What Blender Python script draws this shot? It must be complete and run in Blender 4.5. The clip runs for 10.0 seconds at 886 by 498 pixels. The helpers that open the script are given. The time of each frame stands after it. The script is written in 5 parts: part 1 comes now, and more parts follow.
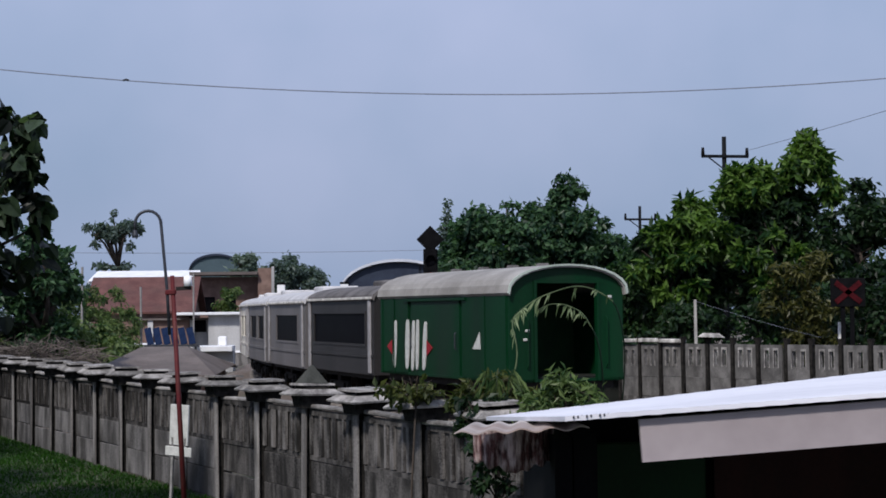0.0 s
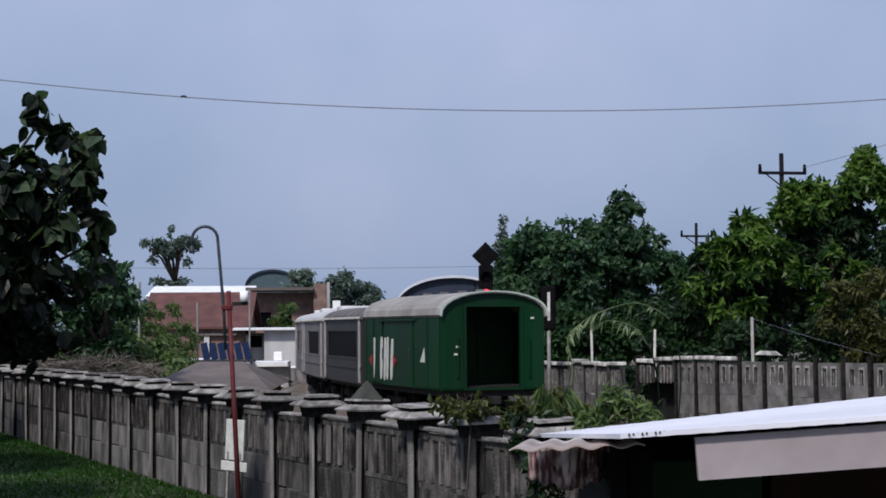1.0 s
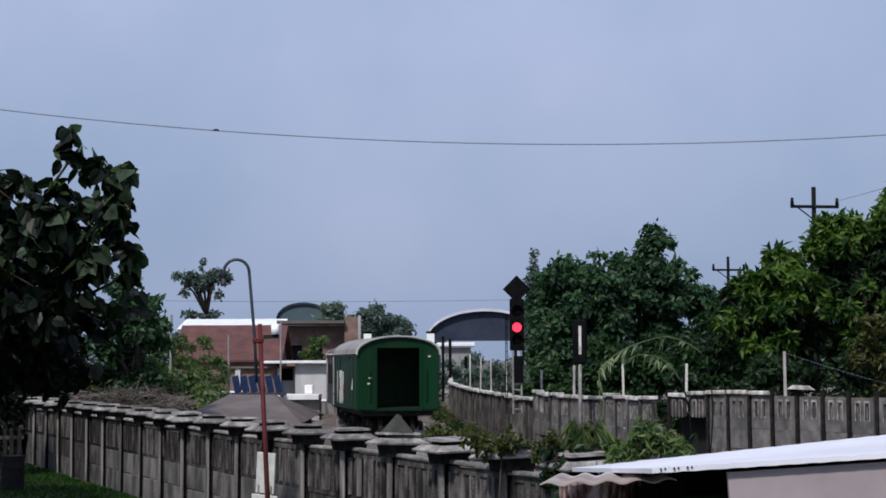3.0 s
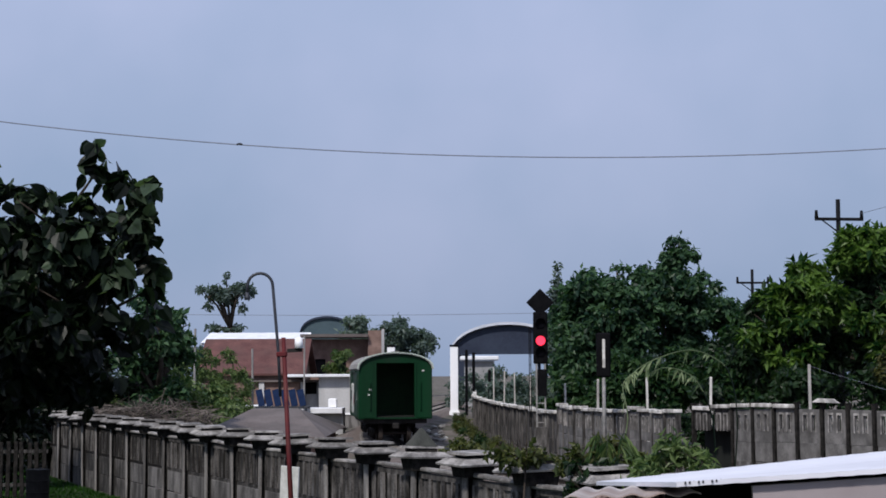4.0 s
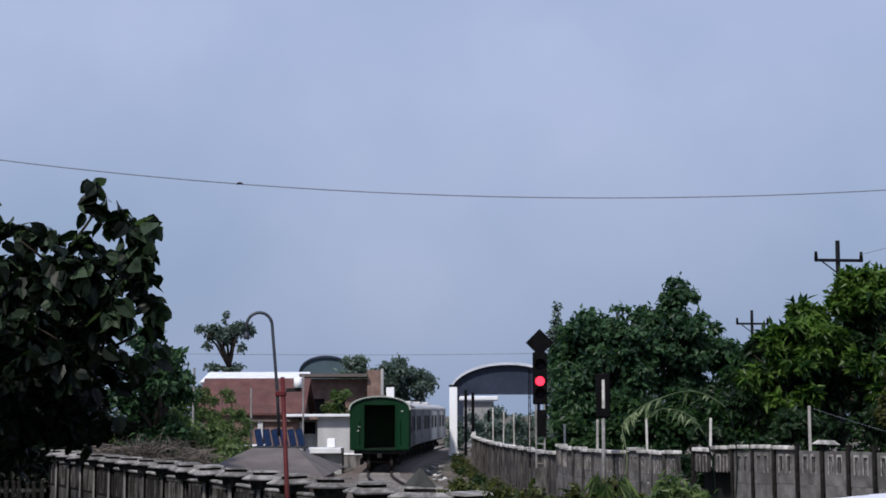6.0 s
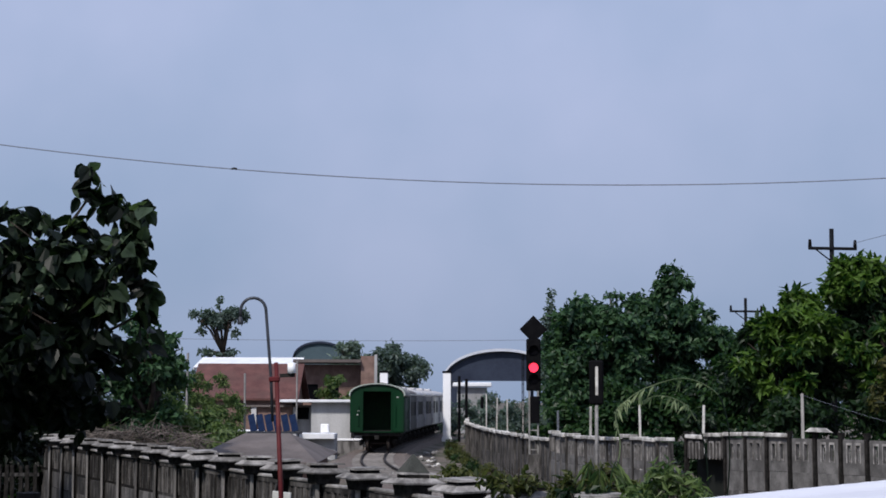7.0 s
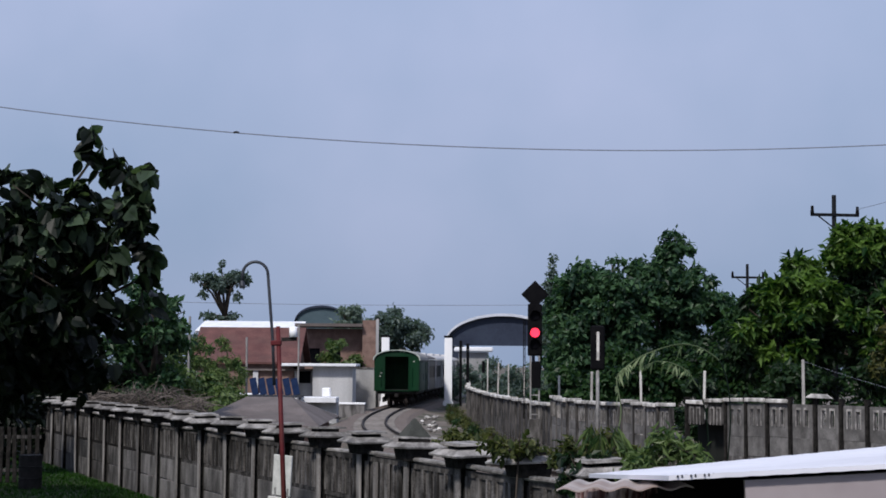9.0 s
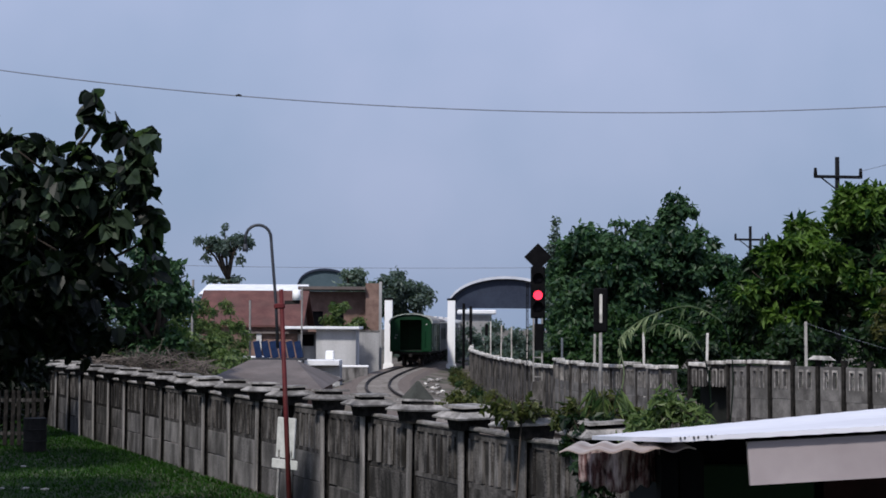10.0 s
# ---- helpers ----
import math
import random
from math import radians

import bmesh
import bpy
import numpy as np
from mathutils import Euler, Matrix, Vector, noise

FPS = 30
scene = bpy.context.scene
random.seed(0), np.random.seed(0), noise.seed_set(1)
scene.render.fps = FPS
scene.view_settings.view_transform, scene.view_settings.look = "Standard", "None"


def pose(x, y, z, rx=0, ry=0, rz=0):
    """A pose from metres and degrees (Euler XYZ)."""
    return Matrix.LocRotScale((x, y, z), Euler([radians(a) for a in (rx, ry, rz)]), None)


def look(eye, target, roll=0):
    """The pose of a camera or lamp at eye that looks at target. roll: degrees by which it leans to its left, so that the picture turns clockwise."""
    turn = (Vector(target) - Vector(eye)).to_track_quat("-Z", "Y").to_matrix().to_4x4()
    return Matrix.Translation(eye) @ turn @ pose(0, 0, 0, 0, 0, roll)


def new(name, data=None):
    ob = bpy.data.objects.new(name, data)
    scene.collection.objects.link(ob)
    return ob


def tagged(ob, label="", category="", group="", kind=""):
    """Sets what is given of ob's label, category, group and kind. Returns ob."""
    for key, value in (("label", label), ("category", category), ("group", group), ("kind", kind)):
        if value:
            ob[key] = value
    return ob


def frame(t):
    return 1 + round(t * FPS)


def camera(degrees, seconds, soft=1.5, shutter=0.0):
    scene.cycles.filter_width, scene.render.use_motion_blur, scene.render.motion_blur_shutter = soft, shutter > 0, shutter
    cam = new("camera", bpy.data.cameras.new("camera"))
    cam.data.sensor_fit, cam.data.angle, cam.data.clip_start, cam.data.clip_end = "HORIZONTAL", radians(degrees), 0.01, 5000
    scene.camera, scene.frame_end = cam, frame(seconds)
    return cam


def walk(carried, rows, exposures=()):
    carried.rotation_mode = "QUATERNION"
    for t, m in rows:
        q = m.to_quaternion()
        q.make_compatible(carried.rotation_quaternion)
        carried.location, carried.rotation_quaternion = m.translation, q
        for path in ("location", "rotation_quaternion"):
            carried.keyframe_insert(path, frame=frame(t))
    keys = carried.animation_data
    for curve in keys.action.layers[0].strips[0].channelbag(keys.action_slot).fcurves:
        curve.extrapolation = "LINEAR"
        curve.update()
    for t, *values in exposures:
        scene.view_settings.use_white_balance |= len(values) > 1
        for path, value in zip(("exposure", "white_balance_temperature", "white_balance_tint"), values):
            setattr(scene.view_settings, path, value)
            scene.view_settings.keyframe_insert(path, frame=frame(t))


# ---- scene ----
# ---- camera: held by hand at one spot, 3.33 m above the grass ----
cam = camera(30.0, 10.0, soft=1.7)
EYE = (0.0, 0.0, 3.33)
TURNS = [  # seconds, yaw, pitch, roll
    (0.0, -3.693, 2.118, 0.629),
    (0.5, -2.831, 2.394, 0.433),
    (1.0, -1.785, 2.698, 0.380),
    (1.5, -1.661, 3.178, 0.235),
    (2.0, -1.194, 3.656, 0.285),
    (3.5, -0.419, 3.939, 0.249),
    (4.0, 0.097, 4.327, 0.299),
    (4.5, 0.348, 5.216, 0.110),
    (5.0, 0.555, 5.596, 0.157),
    (5.5, 0.336, 5.882, 0.323),
    (5.7, 0.258, 5.808, 0.241),
    (6.8, -0.310, 5.415, -0.089),
    (7.0, -0.156, 5.232, -0.156),
    (7.5, -0.113, 4.879, -0.248),
    (8.0, -0.454, 4.564, -0.413),
    (8.5, -0.289, 4.627, -0.380),
    (9.0, -0.107, 4.009, -0.415),
    (9.5, -0.223, 3.020, -0.474),
    (10.0, 0.000, 2.720, -0.300),
]
walk(cam, [(t, pose(*EYE, 90 + pitch, roll, yaw)) for t, yaw, pitch, roll in TURNS])

# ---- light: hazy bright sky, veiled sun ----
SUN_ELEVATION, SUN_AZIMUTH = radians(46), radians(206)
world = bpy.data.worlds.new("world")
scene.world = world
world.use_nodes = True
wn, wl = world.node_tree.nodes, world.node_tree.links
sky = wn.new("ShaderNodeTexSky")
sky.sky_type, sky.sun_disc = "NISHITA", False
sky.sun_elevation, sky.sun_rotation = SUN_ELEVATION, SUN_AZIMUTH
sky.air_density, sky.dust_density = 1.0, 4.0
sky_bg = wn["Background"]
sky_bg.inputs["Strength"].default_value = 0.06
wl.new(sky.outputs[0], sky_bg.inputs["Color"])
haze_bg = wn.new("ShaderNodeBackground")
haze_bg.inputs["Strength"].default_value = 1.0
w_co = wn.new("ShaderNodeTexCoord")
w_noise = wn.new("ShaderNodeTexNoise")
w_noise.inputs["Scale"].default_value = 5.0
w_noise.inputs["Detail"].default_value = 4.0
w_ramp = wn.new("ShaderNodeValToRGB")
w_ramp.color_ramp.elements[0].position, w_ramp.color_ramp.elements[0].color = 0.35, (0.357, 0.452, 0.668, 1)
w_ramp.color_ramp.elements[1].position, w_ramp.color_ramp.elements[1].color = 0.70, (0.475, 0.540, 0.775, 1)
wl.new(w_co.outputs["Generated"], w_noise.inputs["Vector"])
wl.new(w_noise.outputs["Fac"], w_ramp.inputs["Fac"])
w_sep = wn.new("ShaderNodeSeparateXYZ")
wl.new(w_co.outputs["Generated"], w_sep.inputs[0])
w_rise = wn.new("ShaderNodeValToRGB")
w_rise.color_ramp.elements[0].position, w_rise.color_ramp.elements[0].color = 0.0, (0.770, 0.825, 0.832, 1)
w_rise.color_ramp.elements[1].position, w_rise.color_ramp.elements[1].color = 0.22, (1.07, 1.07, 1.07, 1)
wl.new(w_sep.outputs["Z"], w_rise.inputs["Fac"])
w_fade = wn.new("ShaderNodeMix")
w_fade.data_type, w_fade.blend_type = "RGBA", "MULTIPLY"
w_fade.inputs["Factor"].default_value = 1.0
wl.new(w_ramp.outputs["Color"], w_fade.inputs[6])
wl.new(w_rise.outputs["Color"], w_fade.inputs[7])
wl.new(w_fade.outputs[2], haze_bg.inputs["Color"])
w_mix = wn.new("ShaderNodeMixShader")
w_mix.inputs[0].default_value = 0.88
wl.new(sky_bg.outputs[0], w_mix.inputs[1])
wl.new(haze_bg.outputs[0], w_mix.inputs[2])
wl.new(w_mix.outputs[0], wn["World Output"].inputs["Surface"])
sun = new("sun", bpy.data.lights.new("sun", "SUN"))
sun.data.energy, sun.data.angle, sun.data.color = 3.25, radians(5), (1.0, 0.95, 0.90)
sun.matrix_world = look((0, 0, 30), (
    -30 * math.sin(SUN_AZIMUTH) * math.cos(SUN_ELEVATION),
    -30 * math.cos(SUN_AZIMUTH) * math.cos(SUN_ELEVATION),
    30 - 30 * math.sin(SUN_ELEVATION)))
scene.view_settings.exposure = 0.0


# ---- materials ----
def material(name, a, b, rough=0.8, metal=0.0, scale=3.0, fine=40.0, bump=0.3, stain=None, stain_amount=0.5,
             streak=False, island=0.0, emit=None, alpha_rand=0.0, spec=0.3, lo=0.3, hi=0.7):
    """Two-scale noise between colours a and b, with an optional stain colour on a third, larger noise."""
    m = bpy.data.materials.new(name)
    m.use_nodes = True
    n, l = m.node_tree.nodes, m.node_tree.links
    bsdf = n["Principled BSDF"]
    bsdf.inputs["Roughness"].default_value = rough
    bsdf.inputs["Metallic"].default_value = metal
    bsdf.inputs["Specular IOR Level"].default_value = spec
    co = n.new("ShaderNodeTexCoord")
    big, small = n.new("ShaderNodeTexNoise"), n.new("ShaderNodeTexNoise")
    big.inputs["Scale"].default_value, big.inputs["Detail"].default_value = scale, 6
    small.inputs["Scale"].default_value, small.inputs["Detail"].default_value = fine, 4
    src = co.outputs["Object"]
    if alpha_rand:
        own = n.new("ShaderNodeObjectInfo")
        far = n.new("ShaderNodeVectorMath")
        far.operation = "SCALE"
        far.inputs[0].default_value = (37.0, 19.0, 53.0)
        l.new(own.outputs["Random"], far.inputs["Scale"])
        moved = n.new("ShaderNodeVectorMath")
        moved.operation = "ADD"
        l.new(src, moved.inputs[0])
        l.new(far.outputs[0], moved.inputs[1])
        src = moved.outputs[0]
    if streak:
        mp = n.new("ShaderNodeMapping")
        mp.inputs["Scale"].default_value = (1, 1, 0.12)
        l.new(src, mp.inputs["Vector"])
        src_big = mp.outputs[0]
    else:
        src_big = src
    l.new(src_big, big.inputs["Vector"])
    l.new(src, small.inputs["Vector"])
    add = n.new("ShaderNodeMath")
    add.operation = "MULTIPLY_ADD"
    add.inputs[1].default_value, add.inputs[2].default_value = 0.45, -0.22
    l.new(small.outputs["Fac"], add.inputs[0])
    tot = n.new("ShaderNodeMath")
    tot.operation = "ADD"
    l.new(big.outputs["Fac"], tot.inputs[0])
    l.new(add.outputs[0], tot.inputs[1])
    fac = tot
    if island:
        geo = n.new("ShaderNodeNewGeometry")
        isl = n.new("ShaderNodeMath")
        isl.operation = "MULTIPLY_ADD"
        isl.inputs[1].default_value, isl.inputs[2].default_value = island, -island / 2
        l.new(geo.outputs["Random Per Island"], isl.inputs[0])
        tot2 = n.new("ShaderNodeMath")
        tot2.operation = "ADD"
        l.new(tot.outputs[0], tot2.inputs[0])
        l.new(isl.outputs[0], tot2.inputs[1])
        fac = tot2
    if alpha_rand:
        inf = n.new("ShaderNodeObjectInfo")
        rnd = n.new("ShaderNodeMath")
        rnd.operation = "MULTIPLY_ADD"
        rnd.inputs[1].default_value, rnd.inputs[2].default_value = alpha_rand, -alpha_rand / 2
        l.new(inf.outputs["Random"], rnd.inputs[0])
        tot3 = n.new("ShaderNodeMath")
        tot3.operation = "ADD"
        l.new(fac.outputs[0], tot3.inputs[0])
        l.new(rnd.outputs[0], tot3.inputs[1])
        fac = tot3
    ramp = n.new("ShaderNodeValToRGB")
    ramp.color_ramp.elements[0].position, ramp.color_ramp.elements[0].color = lo, (*a, 1)
    ramp.color_ramp.elements[1].position, ramp.color_ramp.elements[1].color = hi, (*b, 1)
    l.new(fac.outputs[0], ramp.inputs["Fac"])
    out = ramp.outputs["Color"]
    if stain:
        sn = n.new("ShaderNodeTexNoise")
        sn.inputs["Scale"].default_value, sn.inputs["Detail"].default_value = scale * 0.6, 8
        smap = n.new("ShaderNodeMapping")
        smap.inputs["Location"].default_value = (7.3, 2.1, 4.4)
        smap.inputs["Scale"].default_value = (1, 1, 0.25 if streak else 1)
        l.new(src, smap.inputs["Vector"])
        l.new(smap.outputs[0], sn.inputs["Vector"])
        sr = n.new("ShaderNodeValToRGB")
        sr.color_ramp.elements[0].position, sr.color_ramp.elements[0].color = 0.45, (0, 0, 0, 1)
        sr.color_ramp.elements[1].position, sr.color_ramp.elements[1].color = 0.66, (stain_amount,) * 3 + (1,)
        l.new(sn.outputs["Fac"], sr.inputs["Fac"])
        mix = n.new("ShaderNodeMix")
        mix.data_type = "RGBA"
        l.new(sr.outputs["Color"], mix.inputs["Factor"])
        l.new(out, mix.inputs[6])
        mix.inputs[7].default_value = (*stain, 1)
        out = mix.outputs[2]
    l.new(out, bsdf.inputs["Base Color"])
    if bump:
        bp = n.new("ShaderNodeBump")
        bp.inputs["Strength"].default_value, bp.inputs["Distance"].default_value = bump, 0.02
        l.new(tot.outputs[0], bp.inputs["Height"])
        l.new(bp.outputs[0], bsdf.inputs["Normal"])
    if emit:
        bsdf.inputs["Emission Color"].default_value = (*emit[0], 1)
        bsdf.inputs["Emission Strength"].default_value = emit[1]
    return m


def leafy(name, a, b, island=0.5):
    m = material(name, a, b, rough=0.42, scale=0.5, fine=6.0, bump=0.0, island=island, spec=0.25)
    n, l = m.node_tree.nodes, m.node_tree.links
    bsdf = n["Principled BSDF"]
    thin = n.new("ShaderNodeBsdfTranslucent")
    gain = n.new("ShaderNodeMix")
    gain.data_type, gain.blend_type = "RGBA", "MULTIPLY"
    gain.inputs["Factor"].default_value = 1.0
    gain.inputs[7].default_value = (1.25, 1.4, 0.7, 1)
    l.new(bsdf.inputs["Base Color"].links[0].from_socket, gain.inputs[6])
    l.new(gain.outputs[2], thin.inputs["Color"])
    mix = n.new("ShaderNodeMixShader")
    mix.inputs[0].default_value = 0.4
    l.new(bsdf.outputs[0], mix.inputs[1])
    l.new(thin.outputs[0], mix.inputs[2])
    l.new(mix.outputs[0], n["Material Output"].inputs["Surface"])
    return m


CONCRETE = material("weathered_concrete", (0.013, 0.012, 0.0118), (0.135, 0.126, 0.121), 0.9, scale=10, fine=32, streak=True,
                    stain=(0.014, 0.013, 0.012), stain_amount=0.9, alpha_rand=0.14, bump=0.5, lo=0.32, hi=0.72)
CONCRETE_PALE = material("pale_concrete", (0.062, 0.059, 0.059), (0.220, 0.210, 0.206), 0.9, scale=6, fine=30, streak=True,
                         stain=(0.030, 0.028, 0.026), stain_amount=0.85, alpha_rand=0.12, bump=0.4, lo=0.32, hi=0.72)
CAP_STONE = material("cap_concrete", (0.13, 0.123, 0.118), (0.37, 0.352, 0.340), 0.9, scale=5, fine=30,
                     stain=(0.06, 0.056, 0.052), stain_amount=0.7, alpha_rand=0.25, bump=0.4, lo=0.35, hi=0.68)
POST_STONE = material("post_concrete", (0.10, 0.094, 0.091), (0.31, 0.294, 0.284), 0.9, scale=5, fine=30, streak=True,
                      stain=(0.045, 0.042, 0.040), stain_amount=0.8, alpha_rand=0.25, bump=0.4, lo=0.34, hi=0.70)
RIB_STONE = material("lit_rib_concrete", (0.024, 0.022, 0.022), (0.185, 0.174, 0.168), 0.9, scale=12, fine=40, streak=True,
                     stain=(0.014, 0.013, 0.012), stain_amount=0.95, alpha_rand=0.3, bump=0.4, lo=0.38, hi=0.66)
CONCRETE_CLEAN = material("plain_grey_concrete", (0.085, 0.082, 0.081), (0.185, 0.178, 0.175), 0.9, scale=3, fine=25, bump=0.3, alpha_rand=0.2,
                          stain=(0.040, 0.038, 0.036), stain_amount=0.6)
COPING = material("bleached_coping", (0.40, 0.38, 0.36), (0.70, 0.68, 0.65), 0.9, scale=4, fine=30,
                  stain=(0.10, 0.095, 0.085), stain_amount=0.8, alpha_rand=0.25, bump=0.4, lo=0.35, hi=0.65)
# Post sides, corbels and the fence's shady end carry their shade in this colour.
SHADED_CONCRETE = material("shaded_stained_concrete", (0.006, 0.006, 0.006), (0.032, 0.029, 0.027), 0.95, scale=9, fine=40, bump=0.5, spec=0.1)
SLATE = material("dusty_cap_slope", (0.032, 0.034, 0.030), (0.062, 0.064, 0.057), 0.9, scale=4, fine=30, bump=0.4)
GRASS_GROUND = material("bare_earth", (0.090, 0.074, 0.062), (0.185, 0.158, 0.138), 0.95, scale=0.5, fine=9,
                        stain=(0.028, 0.040, 0.016), stain_amount=0.85, bump=0.6)
LAWN = material("lawn_soil", (0.008, 0.022, 0.004), (0.024, 0.046, 0.010), 0.95, scale=0.6, fine=8,
                stain=(0.06, 0.048, 0.034), stain_amount=0.5, bump=0.6)
BALLAST = material("ballast", (0.095, 0.074, 0.064), (0.20, 0.165, 0.145), 0.95, scale=6, fine=18, bump=0.9, island=0.4)
STEEL_RAIL = material("rail_steel", (0.016, 0.012, 0.011), (0.040, 0.031, 0.027), 0.75, 0.1, scale=4, bump=0.2)
SLEEPER = material("sleeper_concrete", (0.12, 0.11, 0.10), (0.22, 0.20, 0.19), 0.9, scale=3, alpha_rand=0.3)
VAN_GREEN = material("van_green_paint", (0.0008, 0.0185, 0.0062), (0.0015, 0.034, 0.0110), 0.5, scale=1.3, fine=14, streak=True,
                     stain=(0.010, 0.022, 0.014), stain_amount=0.6, bump=0.08, spec=0.16)
VAN_ROOF = material("dusty_van_roof", (0.24, 0.230, 0.218), (0.36, 0.345, 0.33), 0.8, scale=1.2, fine=12,
                    stain=(0.14, 0.13, 0.12), stain_amount=0.5, bump=0.1)
ROOF_LIP = material("pale_green_roof_lip", (0.32, 0.38, 0.33), (0.46, 0.52, 0.47), 0.7, scale=4, bump=0.1)
COACH_DARK = material("dirty_grey_coach", (0.016, 0.015, 0.016), (0.036, 0.034, 0.036), 0.55, scale=1.0, fine=10, streak=True,
                      stain=(0.03, 0.03, 0.03), stain_amount=0.5, bump=0.06)
COACH_GREY = material("grey_coach_paint", (0.085, 0.081, 0.084), (0.155, 0.148, 0.152), 0.5, scale=1.0, fine=10, streak=True,
                      stain=(0.12, 0.11, 0.11), stain_amount=0.5, bump=0.06)
COACH_CREAM = material("cream_coach_paint", (0.50, 0.47, 0.42), (0.72, 0.69, 0.63), 0.5, scale=1.0, fine=10, streak=True,
                       stain=(0.25, 0.22, 0.19), stain_amount=0.4, bump=0.06)
WHITE_TRIM = material("dirty_white_trim", (0.20, 0.19, 0.195), (0.36, 0.35, 0.36), 0.6, scale=3, bump=0.05)
COACH_ROOF_DARK = material("sooty_coach_roof", (0.06, 0.055, 0.055), (0.16, 0.15, 0.15), 0.8, scale=1.2, bump=0.1)
COACH_ROOF_PALE = material("pale_coach_roof", (0.36, 0.355, 0.365), (0.56, 0.555, 0.57), 0.6, scale=1.2, bump=0.1)
DARK_GLASS = material("dark_glass", (0.002, 0.002, 0.003), (0.005, 0.005, 0.007), 0.45, scale=2, bump=0.0, spec=0.03)
UNDERGEAR = material("sooty_undergear", (0.007, 0.0065, 0.006), (0.022, 0.019, 0.018), 0.8, scale=5, bump=0.2)
# Interiors and openings carry their shade in this near-black colour.
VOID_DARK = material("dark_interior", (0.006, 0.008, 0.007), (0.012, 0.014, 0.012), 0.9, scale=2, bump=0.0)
LETTER_WHITE = material("lettering_white", (0.42, 0.43, 0.41), (0.60, 0.60, 0.58), 0.6, scale=8, bump=0.0)
ARROW_RED = material("arrow_red", (0.20, 0.010, 0.016), (0.32, 0.018, 0.028), 0.6, scale=6, bump=0.0)
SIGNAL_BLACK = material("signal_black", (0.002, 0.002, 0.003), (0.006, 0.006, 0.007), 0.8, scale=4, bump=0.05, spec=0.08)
SIGNAL_GREY = material("galvanised_mast", (0.13, 0.13, 0.13), (0.32, 0.31, 0.30), 0.7, 0.1, scale=5, bump=0.1)
RED_LAMP = material("red_signal_lens", (0.5, 0.01, 0.03), (0.6, 0.01, 0.04), 0.3, scale=5, bump=0.0,
                    emit=((1.0, 0.035, 0.075), 2.2))
RED_PAINT = material("faded_red_paint", (0.055, 0.005, 0.007), (0.105, 0.010, 0.013), 0.65, scale=6, bump=0.1,
                     stain=(0.10, 0.03, 0.025), stain_amount=0.6)
GREY_STEEL = material("dull_grey_steel", (0.035, 0.04, 0.05), (0.075, 0.08, 0.095), 0.5, 0.5, scale=5, bump=0.1)
WHITE_PAINT = material("white_paint", (0.84, 0.85, 0.87), (0.90, 0.90, 0.92), 0.6, scale=2, bump=0.05)
SHED_WHITE = material("white_sheet_roof", (0.66, 0.66, 0.72), (0.80, 0.80, 0.86), 0.45, scale=0.8, fine=6, bump=0.05)
FASCIA = material("mauve_fascia", (0.29, 0.250, 0.260), (0.37, 0.325, 0.335), 0.7, scale=1.2, fine=10, bump=0.08)
RUST_SHEET = material("rusty_sheet", (0.28, 0.245, 0.23), (0.50, 0.455, 0.43), 0.75, scale=3, fine=15, bump=0.2,
                      stain=(0.20, 0.11, 0.08), stain_amount=0.8)
OLD_WOOD = material("flaking_old_wood", (0.030, 0.012, 0.012), (0.16, 0.075, 0.072), 0.9, scale=60, fine=150, streak=True, bump=1.0,
                    stain=(0.62, 0.50, 0.48), stain_amount=0.85, lo=0.36, hi=0.64)
BARK = material("bark", (0.025, 0.02, 0.016), (0.07, 0.055, 0.045), 0.95, scale=5, fine=20, streak=True, bump=0.8)
TILE_RED = material("red_clay_roof", (0.085, 0.036, 0.034), (0.15, 0.068, 0.06), 0.85, scale=1.2, fine=8, bump=0.4, island=0.3,
                    stain=(0.09, 0.05, 0.045), stain_amount=0.5)
BRICK_BROWN = material("brown_brick_wall", (0.14, 0.09, 0.076), (0.24, 0.16, 0.135), 0.9, scale=2, fine=12, bump=0.3)
TIN_WHITE = material("white_tin_roof", (0.66, 0.67, 0.70), (0.82, 0.83, 0.86), 0.5, scale=1.5, bump=0.1)
ROOF_BROWN = material("brown_dusty_roof", (0.10, 0.082, 0.078), (0.17, 0.145, 0.138), 0.9, scale=0.8, fine=8, bump=0.3,
                      stain=(0.08, 0.07, 0.068), stain_amount=0.5)
WALL_GREY = material("grey_render_wall", (0.26, 0.26, 0.27), (0.42, 0.42, 0.43), 0.9, scale=1.0, fine=10, streak=True, bump=0.2,
                     stain=(0.16, 0.16, 0.16), stain_amount=0.5)
WALL_PALE = material("pale_render_wall", (0.40, 0.40, 0.41), (0.56, 0.56, 0.57), 0.9, scale=1.0, fine=10, streak=True, bump=0.2,
                     stain=(0.26, 0.26, 0.26), stain_amount=0.5)
BLUE_PANEL = material("blue_panel", (0.006, 0.014, 0.042), (0.013, 0.026, 0.068), 0.8, scale=3, bump=0.0, spec=0.06)
HANGAR_BLUE = material("slate_blue_sheeting", (0.012, 0.018, 0.038), (0.026, 0.036, 0.062), 0.6, scale=0.4, fine=4, bump=0.1)
# Distance haze is put into this sheeting colour.
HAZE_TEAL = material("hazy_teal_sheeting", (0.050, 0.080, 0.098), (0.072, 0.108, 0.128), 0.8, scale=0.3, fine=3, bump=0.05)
HANGAR_PALE = material("lit_roof_edge", (0.45, 0.48, 0.55), (0.62, 0.65, 0.72), 0.6, scale=1, bump=0.05)
WOOD_POLE = material("dark_timber_pole", (0.004, 0.005, 0.007), (0.014, 0.015, 0.018), 0.9, scale=6, streak=True, bump=0.3, spec=0.1)
